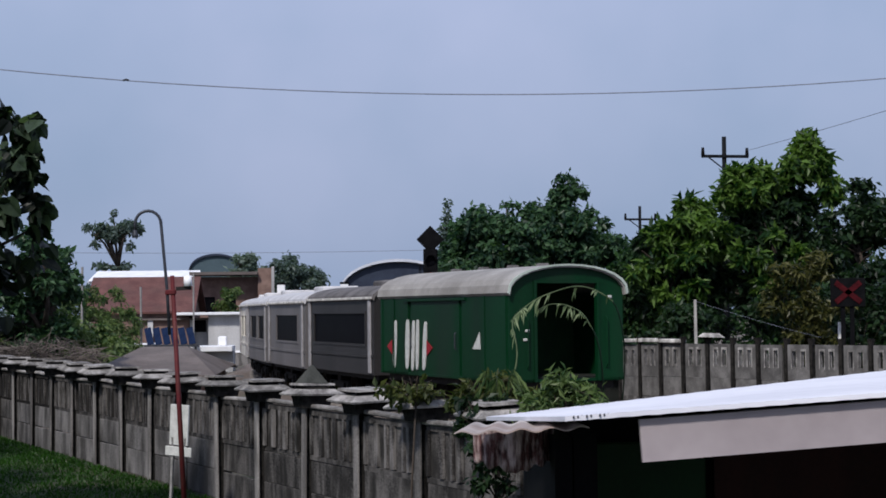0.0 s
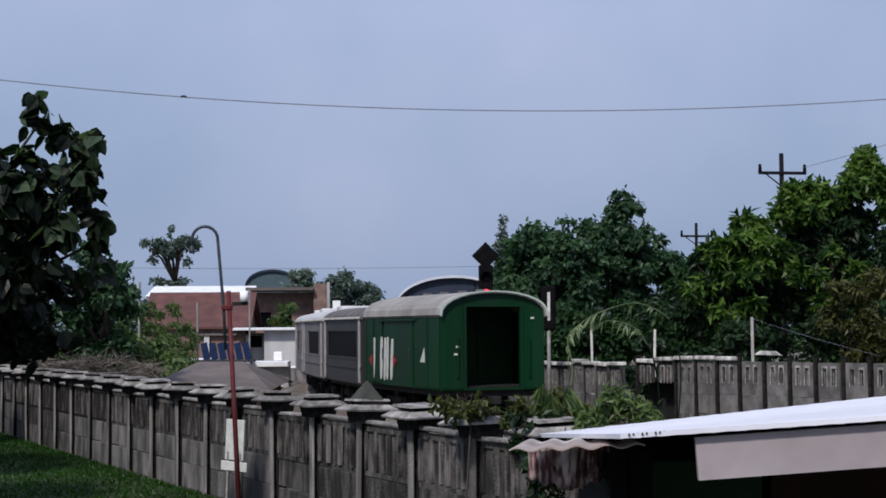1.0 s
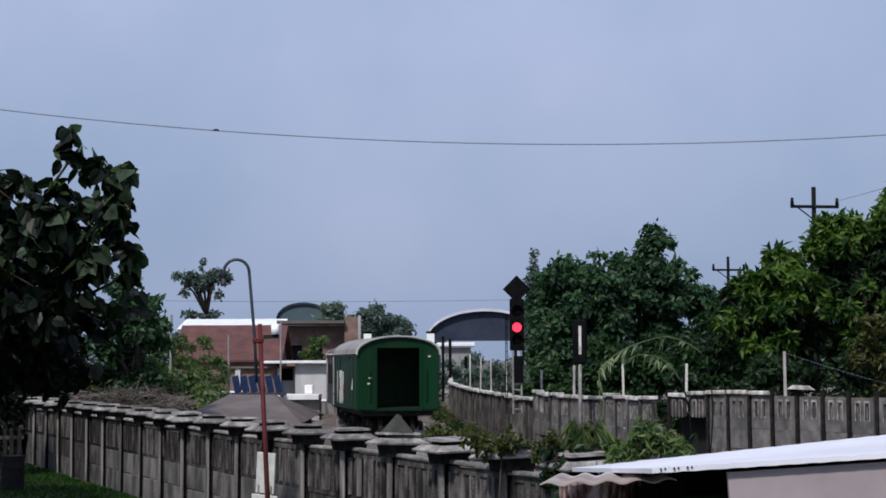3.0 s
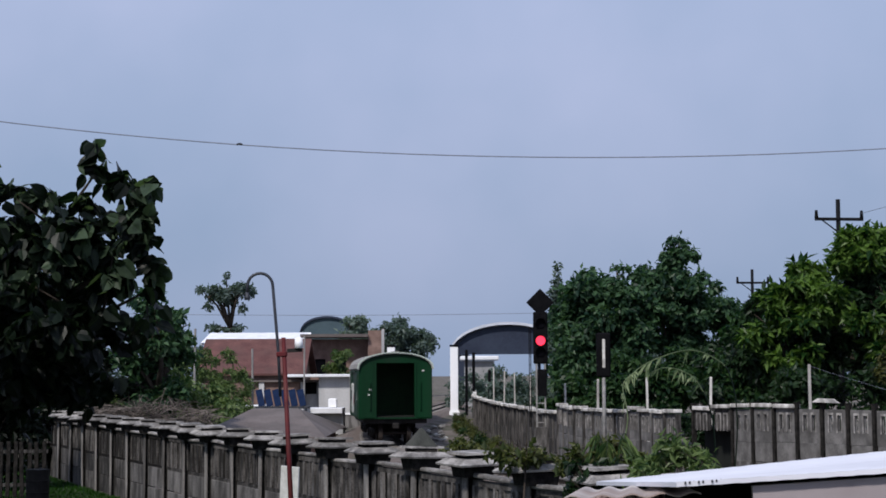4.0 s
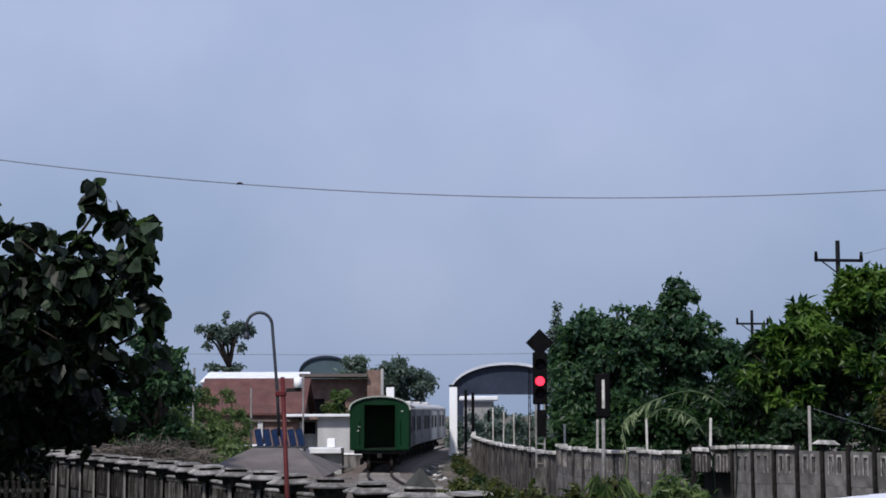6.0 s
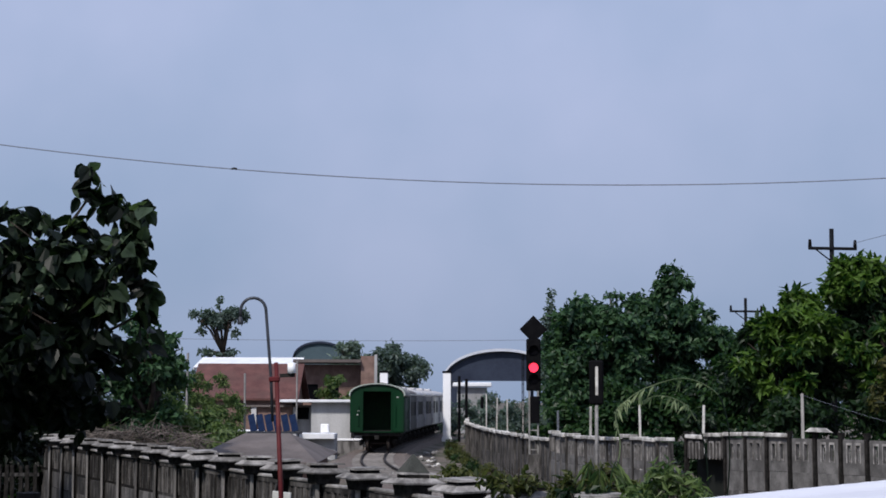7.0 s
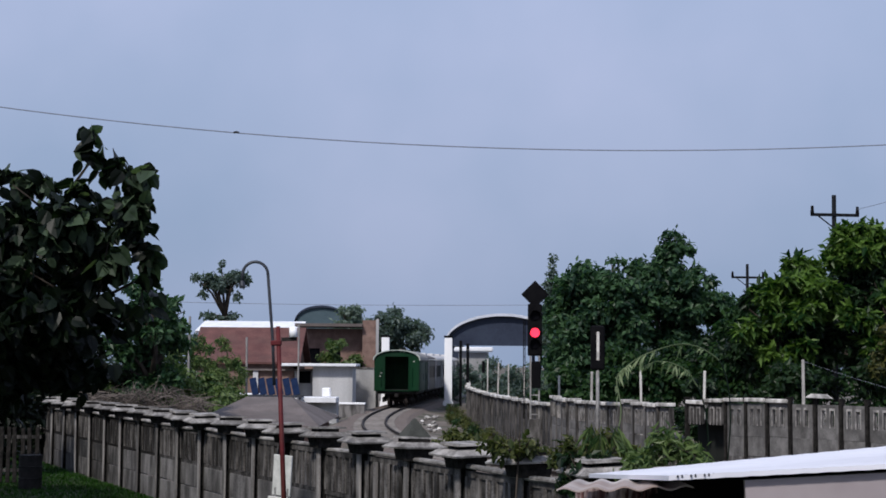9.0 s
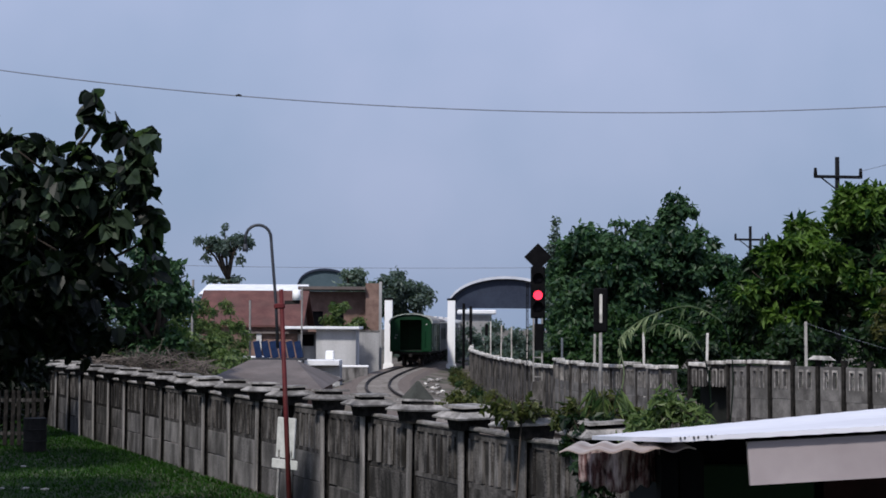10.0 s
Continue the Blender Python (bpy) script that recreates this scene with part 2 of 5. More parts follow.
WIRE = material("cable_black", (0.15, 0.165, 0.21), (0.22, 0.235, 0.29), 0.7, scale=5, bump=0.0)
# Near-black leaf: shade of the lower crown and shrubs is in the colour.
LEAF_SHADED = leafy("shaded_dark_leaf", (0.0018, 0.0045, 0.0024), (0.0075, 0.0150, 0.0065), 0.6)
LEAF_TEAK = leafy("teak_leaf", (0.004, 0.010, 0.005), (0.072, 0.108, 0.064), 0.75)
# Deep green for creepers; also holds the shade of tree interiors and bushes.
LEAF_DEEP_SHADE = leafy("deep_green_shaded_leaf", (0.003, 0.012, 0.005), (0.024, 0.052, 0.020), 0.6)
LEAF_WARM = leafy("sunburnt_shrub_leaf", (0.014, 0.022, 0.006), (0.100, 0.098, 0.030), 0.6)
LEAF_MID = leafy("mid_green_leaf", (0.006, 0.026, 0.010), (0.040, 0.086, 0.028), 0.6)
LEAF_SUNLIT = leafy("sunlit_green_leaf", (0.008, 0.034, 0.006), (0.108, 0.190, 0.038), 0.6)
LEAF_TALL = leafy("tall_tree_leaf", (0.010, 0.034, 0.019), (0.068, 0.134, 0.064), 0.6)
LEAF_OLIVE = leafy("olive_weed_leaf", (0.030, 0.066, 0.024), (0.135, 0.190, 0.070), 0.6)
# Distance haze is put into these two leaf colours.
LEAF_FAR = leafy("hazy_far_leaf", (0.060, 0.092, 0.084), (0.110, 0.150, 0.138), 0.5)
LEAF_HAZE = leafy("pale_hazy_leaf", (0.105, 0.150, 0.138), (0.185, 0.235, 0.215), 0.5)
LEAF_YELLOW = leafy("yellowish_leaf", (0.034, 0.050, 0.014), (0.115, 0.125, 0.042), 0.6)
LEAF_PALE = leafy("pale_frond", (0.090, 0.130, 0.065), (0.300, 0.360, 0.220), 0.6)
GRASS_BLADE = leafy("grass_blade", (0.008, 0.036, 0.003), (0.026, 0.084, 0.008), 0.7)
SIGN_RED = material("dull_sign_red", (0.035, 0.003, 0.005), (0.065, 0.006, 0.009), 0.8, scale=6, bump=0.0, spec=0.1)
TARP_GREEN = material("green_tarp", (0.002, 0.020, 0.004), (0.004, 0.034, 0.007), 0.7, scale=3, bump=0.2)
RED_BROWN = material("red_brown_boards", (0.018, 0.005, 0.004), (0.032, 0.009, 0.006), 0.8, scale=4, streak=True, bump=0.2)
DRY_TWIG = material("dry_twigs", (0.05, 0.042, 0.037), (0.20, 0.17, 0.15), 0.9, scale=5, bump=0.2, island=0.6)
PALE_POST = material("limewashed_post", (0.46, 0.44, 0.41), (0.72, 0.70, 0.66), 0.85, scale=5, fine=20, bump=0.2, alpha_rand=0.3,
                     stain=(0.16, 0.15, 0.14), stain_amount=0.6)
LITTER = material("pale_litter", (0.30, 0.28, 0.26), (0.48, 0.45, 0.42), 0.8, scale=8, bump=0.1)


# ---- mesh helpers ----
def mesh_of(bm, mat, name="mesh", smooth=False):
    me = bpy.data.meshes.new(name)
    bmesh.ops.recalc_face_normals(bm, faces=bm.faces)
    bm.to_mesh(me)
    bm.free()
    for mt in (mat if isinstance(mat, (list, tuple)) else [mat]):
        me.materials.append(mt)
    if smooth:
        for p in me.polygons:
            p.use_smooth = True
    return me


def part(name, bm, mat, parent, label="", smooth=False, at=None):
    """One mesh object under a thing or a part."""
    me = bm if isinstance(bm, bpy.types.Mesh) else mesh_of(bm, mat, name, smooth)
    ob = new(name, me)
    ob.parent = parent
    if at is not None:
        ob.matrix_basis = at
    if label:
        ob["label"] = label
    return ob


def thing(name, label, category, m=None, group="", kind=""):
    ob = new(name)
    ob.empty_display_size = 0.2
    if m is not None:
        ob.matrix_basis = m
    return tagged(ob, label, category, group, kind)


def solid(name, bm, mat, label, category, m=None, group="", kind="", smooth=False):
    ob = new(name, mesh_of(bm, mat, name, smooth))
    if m is not None:
        ob.matrix_basis = m
    return tagged(ob, label, category, group, kind)


def box(bm, x0, x1, y0, y1, z0, z1, bevel=0.0):
    r = bmesh.ops.create_cube(bm, size=1)
    bmesh.ops.transform(bm, matrix=Matrix.LocRotScale(((x0 + x1) / 2, (y0 + y1) / 2, (z0 + z1) / 2), None,
                                                      (x1 - x0, y1 - y0, z1 - z0)), verts=r["verts"])
    if bevel:
        edges = {e for v in r["verts"] for e in v.link_edges}
        bmesh.ops.bevel(bm, geom=list(edges), offset=bevel, segments=1, affect="EDGES")
    return bm


def boxm(*a, **k):
    return box(bmesh.new(), *a, **k)


def prism(bm, profile, y0, y1):
    """A closed outline in x, z drawn out along y."""
    a = [bm.verts.new((x, y0, z)) for x, z in profile]
    b = [bm.verts.new((x, y1, z)) for x, z in profile]
    n = len(a)
    bm.faces.new(a)
    bm.faces.new(b[::-1])
    for i in range(n):
        bm.faces.new((a[i], b[i], b[(i + 1) % n], a[(i + 1) % n]))
    return bm


def tube(bm, points, radii, sides=10, cap=True):
    pts = [Vector(p) for p in points]
    if not isinstance(radii, (list, tuple)):
        radii = [radii] * len(pts)
    rings = []
    for i, p in enumerate(pts):
        d = (pts[min(i + 1, len(pts) - 1)] - pts[max(i - 1, 0)]).normalized()
        u = d.cross(Vector((0, 1, 0)) if abs(d.y) < 0.9 else Vector((1, 0, 0))).normalized()
        v = d.cross(u)
        rings.append([bm.verts.new(p + radii[i] * (math.cos(2 * math.pi * k / sides) * u + math.sin(2 * math.pi * k / sides) * v))
                      for k in range(sides)])
    for a, b in zip(rings, rings[1:]):
        for k in range(sides):
            bm.faces.new((a[k], a[(k + 1) % sides], b[(k + 1) % sides], b[k]))
    if cap:
        bm.faces.new(rings[0])
        bm.faces.new(rings[-1][::-1])
    return bm


def disc(bm, x, y0, y1, z, r, sides=20):
    return tube(bm, [(x, y0, z), (x, y1, z)], r, sides)


def frustum(bm, z0, z1, a, b, cx=0.0, cy=0.0):
    lo = [bm.verts.new((cx + sx * a, cy + sy * a, z0)) for sx, sy in ((-1, -1), (1, -1), (1, 1), (-1, 1))]
    hi = [bm.verts.new((cx + sx * b, cy + sy * b, z1)) for sx, sy in ((-1, -1), (1, -1), (1, 1), (-1, 1))]
    bm.faces.new(lo)
    bm.faces.new(hi[::-1])
    for i in range(4):
        bm.faces.new((lo[i], lo[(i + 1) % 4], hi[(i + 1) % 4], hi[i]))
    return bm


# ---- the line of the railway ----
RAIL_Z = 0.73


def track_x(y):
    """Centre line of the track: a long curve to the right, straight at both ends."""
    def poly(u):
        return ((-2.106e-05 * u + 2.9285e-03) * u - 0.06723) * u - 2.88
    def slope(u):
        return (-6.319e-05 * u + 5.857e-03) * u - 0.06723
    u = y - 75.0
    if u > 43:
        return poly(43) + slope(43) * (u - 43)
    if u < -45:
        return poly(-45) + 0.28 + (slope(-45) - 0.028) * (u + 45)
    return poly(u) + (0.0007 * (u + 25) ** 2 if u < -25 else 0.0)


TRACK = []
TRACK_S = []
for i in range(0, 1400):
    y_here = -20.0 + 0.25 * i
    p_here = Vector((track_x(y_here), y_here, 0))
    TRACK_S.append(0.0 if not TRACK else TRACK_S[-1] + (p_here - TRACK[-1]).length)
    TRACK.append(p_here)


def on_track(s):
    s = max(0.0, min(s, TRACK_S[-1] - 0.01))
    x = float(np.interp(s, TRACK_S, [p.x for p in TRACK]))
    y = float(np.interp(s, TRACK_S, [p.y for p in TRACK]))
    return Vector((x, y, 0))


def s_of_y(y):
    return float(np.interp(y, [p.y for p in TRACK], TRACK_S))


def dip(y):
    """The line sags slightly along the curve."""
    return float(np.interp(y, [30, 40, 47, 55, 62, 75, 90, 110, 140], [0, -0.01, -0.08, -0.14, -0.16, -0.16, -0.14, -0.10, -0.05]))


def heading(s):
    d = on_track(s + 0.5) - on_track(s - 0.5)
    return math.degrees(math.atan2(-d.x, d.y))


# ---- ground ----
def build_ground():
    bm = bmesh.new()
    ys = [-60, -20, 0, 8] + [10 + 2.0 * i for i in range(90)] + [200, 260, 400, 800, 2500]
    offs = [-2500, -400, -120, -60, -30, -12, -4.6, -3.2, -1.9, -1.5, 1.5, 1.9, 3.2, 4.6, 12, 30, 60, 120, 400, 2500]
    def height(o, y):
        a = abs(o)
        base = 0.0 if o < 0 else 0.12
        bank = 0.0 if a > 3.2 else (0.34 if a <= 1.95 else 0.34 * (3.2 - a) / 1.25)
        return base + bank - (base if a < 3.2 else 0) 
    grid = [[bm.verts.new((track_x(max(-20, min(y, 300))) + o, y, height(o, y))) for o in offs] for y in ys]
    for r0, r1 in zip(grid, grid[1:]):
        for k in range(len(offs) - 1):
            bm.faces.new((r0[k], r0[k + 1], r1[k + 1], r1[k]))
    return solid("ground", bm, GRASS_GROUND, "bare earth with weedy patches either side of a railway", "ground", kind="structure")


def build_track():
    bed = bmesh.new()
    prof = [(-2.7, 0.10), (-1.6, 0.60), (1.6, 0.60), (2.7, 0.10)]
    rows = []
    for s in np.arange(12, TRACK_S[-1] - 1, 2.0):
        c, h = on_track(s), radians(heading(s))
        rows.append([bed.verts.new((c.x + o * math.cos(h), c.y + o * math.sin(h), z + dip(c.y))) for o, z in prof])
    for a, b in zip(rows, rows[1:]):
        for k in range(3):
            bed.faces.new((a[k], a[k + 1], b[k + 1], b[k]))
    track = thing("railway_track", "single curved railway track with dark rails on grey ballast", "railway track", kind="structure")
    part("ballast_bed", bed, BALLAST, track, "grey crushed stone ballast")
    for side in (-0.555, 0.555):
        bm = bmesh.new()
        prof = [(-0.075, 0.60), (0.075, 0.60), (0.075, 0.62), (0.018, 0.63), (0.018, 0.69), (0.04, 0.70), (0.04, RAIL_Z), (-0.04, RAIL_Z),
                (-0.04, 0.70), (-0.018, 0.69), (-0.018, 0.63), (-0.075, 0.62)]
        rings = []
        for s in np.arange(12, TRACK_S[-1] - 1, 1.5):
            c, h = on_track(s), radians(heading(s))
            rings.append([bm.verts.new((c.x + (side + o) * math.cos(h), c.y + (side + o) * math.sin(h), z + dip(c.y))) for o, z in prof])
        for a, b in zip(rings, rings[1:]):
            for k in range(len(prof)):
                bm.faces.new((a[k], a[(k + 1) % len(prof)], b[(k + 1) % len(prof)], b[k]))
        part("rail", bm, STEEL_RAIL, track, "dark worn steel rail")
    sl = mesh_of(boxm(-1.0, 1.0, -0.11, 0.11, 0.52, 0.625, bevel=0.02), SLEEPER, "sleeper")
    for s in np.arange(s_of_y(34), s_of_y(150), 0.65):
        c = on_track(s)
        part("sleeper", sl, None, track, at=pose(c.x, c.y, dip(c.y), 0, 0, heading(s)))
    return track


build_ground()
build_track()


# ---- train ----
VAN_L, COACH_L, GAP = 7.9, 7.0, 0.55


def arc_profile(half, eave, peak, n=14):
    return [(half * math.cos(math.pi * i / n), eave + (peak - eave) * math.sin(math.pi * i / n) ** 0.85) for i in range(n + 1)]


def roof_shell(half, eave, peak, y0, y1, thick=0.06):
    outer = arc_profile(half, eave, peak)
    inner = [(x * (half - thick) / half, z - thick) for x, z in outer][::-1]
    return prism(bmesh.new(), outer + inner, y0, y1)


def gable(half, eave, peak, opening, top, y0, y1, floor):
    """End wall under an arched roof, with a doorway left open."""
    bm = bmesh.new()
    arc = arc_profile(half, eave, peak)
    left = [(x, z) for x, z in arc if x < -opening]
    right = [(x, z) for x, z in arc if x > opening]
    mid = [(x, z) for x, z in arc if -opening <= x <= opening]
    def edge(x):
        return float(np.interp(x, [p[0] for p in arc[::-1]], [p[1] for p in arc[::-1]]))
    prism(bm, [(opening, floor), (half, floor)] + right + [(opening, edge(opening))], y0, y1)
    prism(bm, [(-opening, edge(-opening))] + left + [(-half, floor), (-opening, floor)], y0, y1)
    prism(bm, [(-opening, top), (opening, top), (opening, edge(opening))] + mid + [(-opening, edge(-opening))], y0, y1)
    return bm


def add_running_gear(car, length):
    part("underframe", boxm(-1.25, 1.25, 0.15, length - 0.15, 0.82, 1.0), UNDERGEAR, car, "sooty black underframe")
    wheelsets = []
    for yc in (1.55, length - 1.55):
        bm = bmesh.new()
        for sx in (-1, 1):
            box(bm, sx * 0.86 - 0.06, sx * 0.86 + 0.06, yc - 1.05, yc + 1.05, 0.42, 0.62, 0.02)
            for dy in (-0.7, 0.7):
                box(bm, sx * 0.92 - 0.07, sx * 0.92 + 0.07, yc + dy - 0.12, yc + dy + 0.12, 0.28, 0.58, 0.02)
        box(bm, -0.9, 0.9, yc - 0.18, yc + 0.18, 0.5, 0.84)
        part("bogie", bm, UNDERGEAR, car, "black bogie frame")
        for dy in (-0.7, 0.7):
            bm = bmesh.new()
            for sx in (-1, 1):
                tube(bm, [(sx * 0.49, 0, 0), (sx * 0.51, 0, 0), (sx * 0.51, 0, 0), (sx * 0.64, 0, 0)], [0.45, 0.45, 0.42, 0.41], 24)
                for k in range(6):
                    a = k * math.pi / 3
                    box(bm, sx * 0.645 - 0.01, sx * 0.645 + 0.01, 0.26 * math.cos(a) - 0.05, 0.26 * math.cos(a) + 0.05,
                        0.26 * math.sin(a) - 0.05, 0.26 * math.sin(a) + 0.05)
            tube(bm, [(-0.7, 0, 0), (0.7, 0, 0)], 0.07, 12)
            ws = part("wheelset", bm, STEEL_RAIL, car, "dark steel wheels on an axle", at=pose(0, yc + dy, 0.42))
            wheelsets.append((ws, yc + dy))
    for y0, y1 in ((-0.3, 0.15), (length - 0.15, length + 0.25)):
        bm = boxm(-0.12, 0.12, y0, y1, 0.62, 0.84, bevel=0.03)
        part("coupler", bm, UNDERGEAR, car)
    return wheelsets


def build_van():
    L = VAN_L
    car = thing("goods_van", "green goods van with dusty arched roof and dark open end doorway", "railway van")
    half, eave, peak = 1.45, 3.0, 3.63
    part("body", boxm(-half, half, 0.0, L, 1.0, 1.06), VAN_GREEN, car)
    part("end_wall", gable(half - 0.01, eave, peak - 0.03, 0.75, 3.2, 0.0, 0.08, 1.0), VAN_GREEN, car, "green end wall with open doorway")
    part("end_wall", gable(half - 0.01, eave, peak - 0.03, 0.45, 2.95, L - 0.08, L, 1.0), VAN_GREEN, car)
    for sx in (-1, 1):
        for nm, a, b, inset in (("side_wall", 0.08, 2.55, 0), ("door_jamb", 2.55, 2.75, 0.05), ("sliding_door", 2.75, 5.75, 0.015), ("door_jamb", 5.75, 5.95, 0.05), ("side_wall", 5.95, L - 0.08, 0)):
            part(nm, boxm(min(sx * (half - inset), sx * (half - 0.1)), max(sx * (half - inset), sx * (half - 0.1)), a, b, 1.0, eave), VAN_GREEN, car)
        for y in (0.16, 1.3, 6.9, L - 0.16):
            part("rib", boxm(min(sx * half, sx * (half + 0.02)), max(sx * half, sx * (half + 0.02)), y - 0.04, y + 0.04, 1.02, eave - 0.05), VAN_GREEN, car)
        bm = bmesh.new()
        box(bm, min(sx * half, sx * (half + 0.05)), max(sx * half, sx * (half + 0.05)), 2.3, 6.2, 2.86, 2.92)
        part("door_rail", bm, VAN_GREEN, car, "green sliding-door rail")
        for y in (2.86, 5.65):
            bm = tube(bmesh.new(), [(sx * (half + 0.03), y, 1.7), (sx * (half + 0.06), y, 1.75), (sx * (half + 0.06), y, 2.05), (sx * (half + 0.03), y, 2.1)], 0.018, 6)
            part("door_handle", bm, GREY_STEEL, car, "grey door handle")
    part("inner_floor", boxm(-half + 0.12, half - 0.12, 0.1, L - 0.1, 1.06, 1.1), VOID_DARK, car)
    part("partition", gable(half - 0.12, eave - 0.05, peak - 0.12, 0.3, 2.9, 2.2, 2.26, 1.1), TARP_GREEN, car, "dark green inner partition")
    part("inner_door", boxm(-0.5, 0.5, 2.265, 2.3, 1.1, 2.98), TARP_GREEN, car, "dark green closed inner door")
    part("roof", roof_shell(half + 0.06, eave, peak, -0.10, L + 0.06), VAN_ROOF, car, "dusty beige arched roof", smooth=False)
    bm = bmesh.new()
    o = arc_profile(half + 0.075, eave - 0.005, peak + 0.012)
    i = [(x * 0.968, z - 0.04) for x, z in o][::-1]
    prism(bm, o + i, -0.14, -0.105)
    part("roof_lip", bm, ROOF_LIP, car, "pale green roof edge strip")
    bm = bmesh.new()
    box(bm, -0.83, -0.76, -0.04, 0.0, 1.0, 3.21)
    box(bm, 0.76, 0.83, -0.04, 0.0, 1.0, 3.21)
    box(bm, -0.83, 0.83, -0.04, 0.0, 3.212, 3.27)
    part("door_frame", bm, VAN_GREEN, car)
    for x, z in ((-1.05, 1.95), (1.1, 2.9), (-1.0, 2.15)):
        bm = boxm(x - 0.05, x + 0.05, -0.035, 0.0, z - 0.03, z + 0.03, bevel=0.01)
        part("lamp_bracket", bm, LETTER_WHITE, car, "small pale lamp bracket")
    for sx in (-1, 1):
        part("handrail", tube(bmesh.new(), [(sx * 1.0, 0.0, 1.3), (sx * 1.0, -0.07, 1.36), (sx * 1.0, -0.07, 2.4), (sx * 1.0, 0.0, 2.46)], 0.017, 6), VAN_GREEN, car)
    for k, y in enumerate((1.4, 3.0, 4.7, 6.4)):
        bm = frustum(bmesh.new(), peak - 0.03, peak + 0.07, 0.13, 0.10, 0.12, y)
        part("roof_vent", bm, COACH_ROOF_DARK, car, "small dark roof ventilator")
    # painted marks on the side: tall white bars between two red points, and a small white mark
    for sx in (-1,):
        for y, w, z0, z1, lean in ((6.90, 0.20, 1.15, 2.38, 0.10), (6.02, 0.22, 1.15, 2.40, 0.05),
                                   (5.66, 0.17, 1.12, 2.38, 0.08), (5.36, 0.16, 1.15, 2.40, 0.06), (4.92, 0.20, 1.15, 2.35, 0.12)):
            bm = bmesh.new()
            x0, x1 = sx * (half - 0.01), sx * (half + 0.012)
            pts = [(y + w * math.cos(a) * 0.58, (z0 + z1) / 2 + (z1 - z0) / 2 * max(-1, min(1, 1.25 * math.sin(a)))) for a in [2 * math.pi * q / 16 for q in range(16)]]
            va = [bm.verts.new((x1, yy - lean * (zz - z0), zz)) for yy, zz in pts]
            vb = [bm.verts.new((x0, yy - lean * (zz - z0), zz)) for yy, zz in pts]
            bm.faces.new(va)
            bm.faces.new(vb[::-1])
            for q in range(16):
                bm.faces.new((va[q], vb[q], vb[(q + 1) % 16], va[(q + 1) % 16]))
            part("painted_bar", bm, LETTER_WHITE, car, "white painted bar")
        for y0, y1 in ((7.05, 7.55), (4.72, 4.2)):
            bm = bmesh.new()
            xs = (sx * (half - 0.01), sx * (half + 0.008))
            tri = [(y0, 1.88), (y0 + 0.7 * (y1 - y0), 1.70), (y0, 1.50)]
            va = [bm.verts.new((xs[1], a, b)) for a, b in tri]
            vb = [bm.verts.new((xs[0], a, b)) for a, b in tri]
            bm.faces.new(va)
            bm.faces.new(vb[::-1])
            for q in range(3):
                bm.faces.new((va[q], vb[q], vb[(q + 1) % 3], va[(q + 1) % 3]))
            part("painted_arrow", bm, ARROW_RED, car, "red painted arrow point")
        bm = bmesh.new()
        tri = [(1.95, 1.72), (1.55, 2.12), (1.5, 1.72)]
        va = [bm.verts.new((sx * (half + 0.01), a, b)) for a, b in tri]
        vb = [bm.verts.new((sx * (half - 0.01), a, b)) for a, b in tri]
        bm.faces.new(va)
        bm.faces.new(vb[::-1])
        for q in range(3):
            bm.faces.new((va[q], vb[q], vb[(q + 1) % 3], va[(q + 1) % 3]))
        part("painted_mark", bm, LETTER_WHITE, car, "small white painted triangle")
    return car, add_running_gear(car, L)


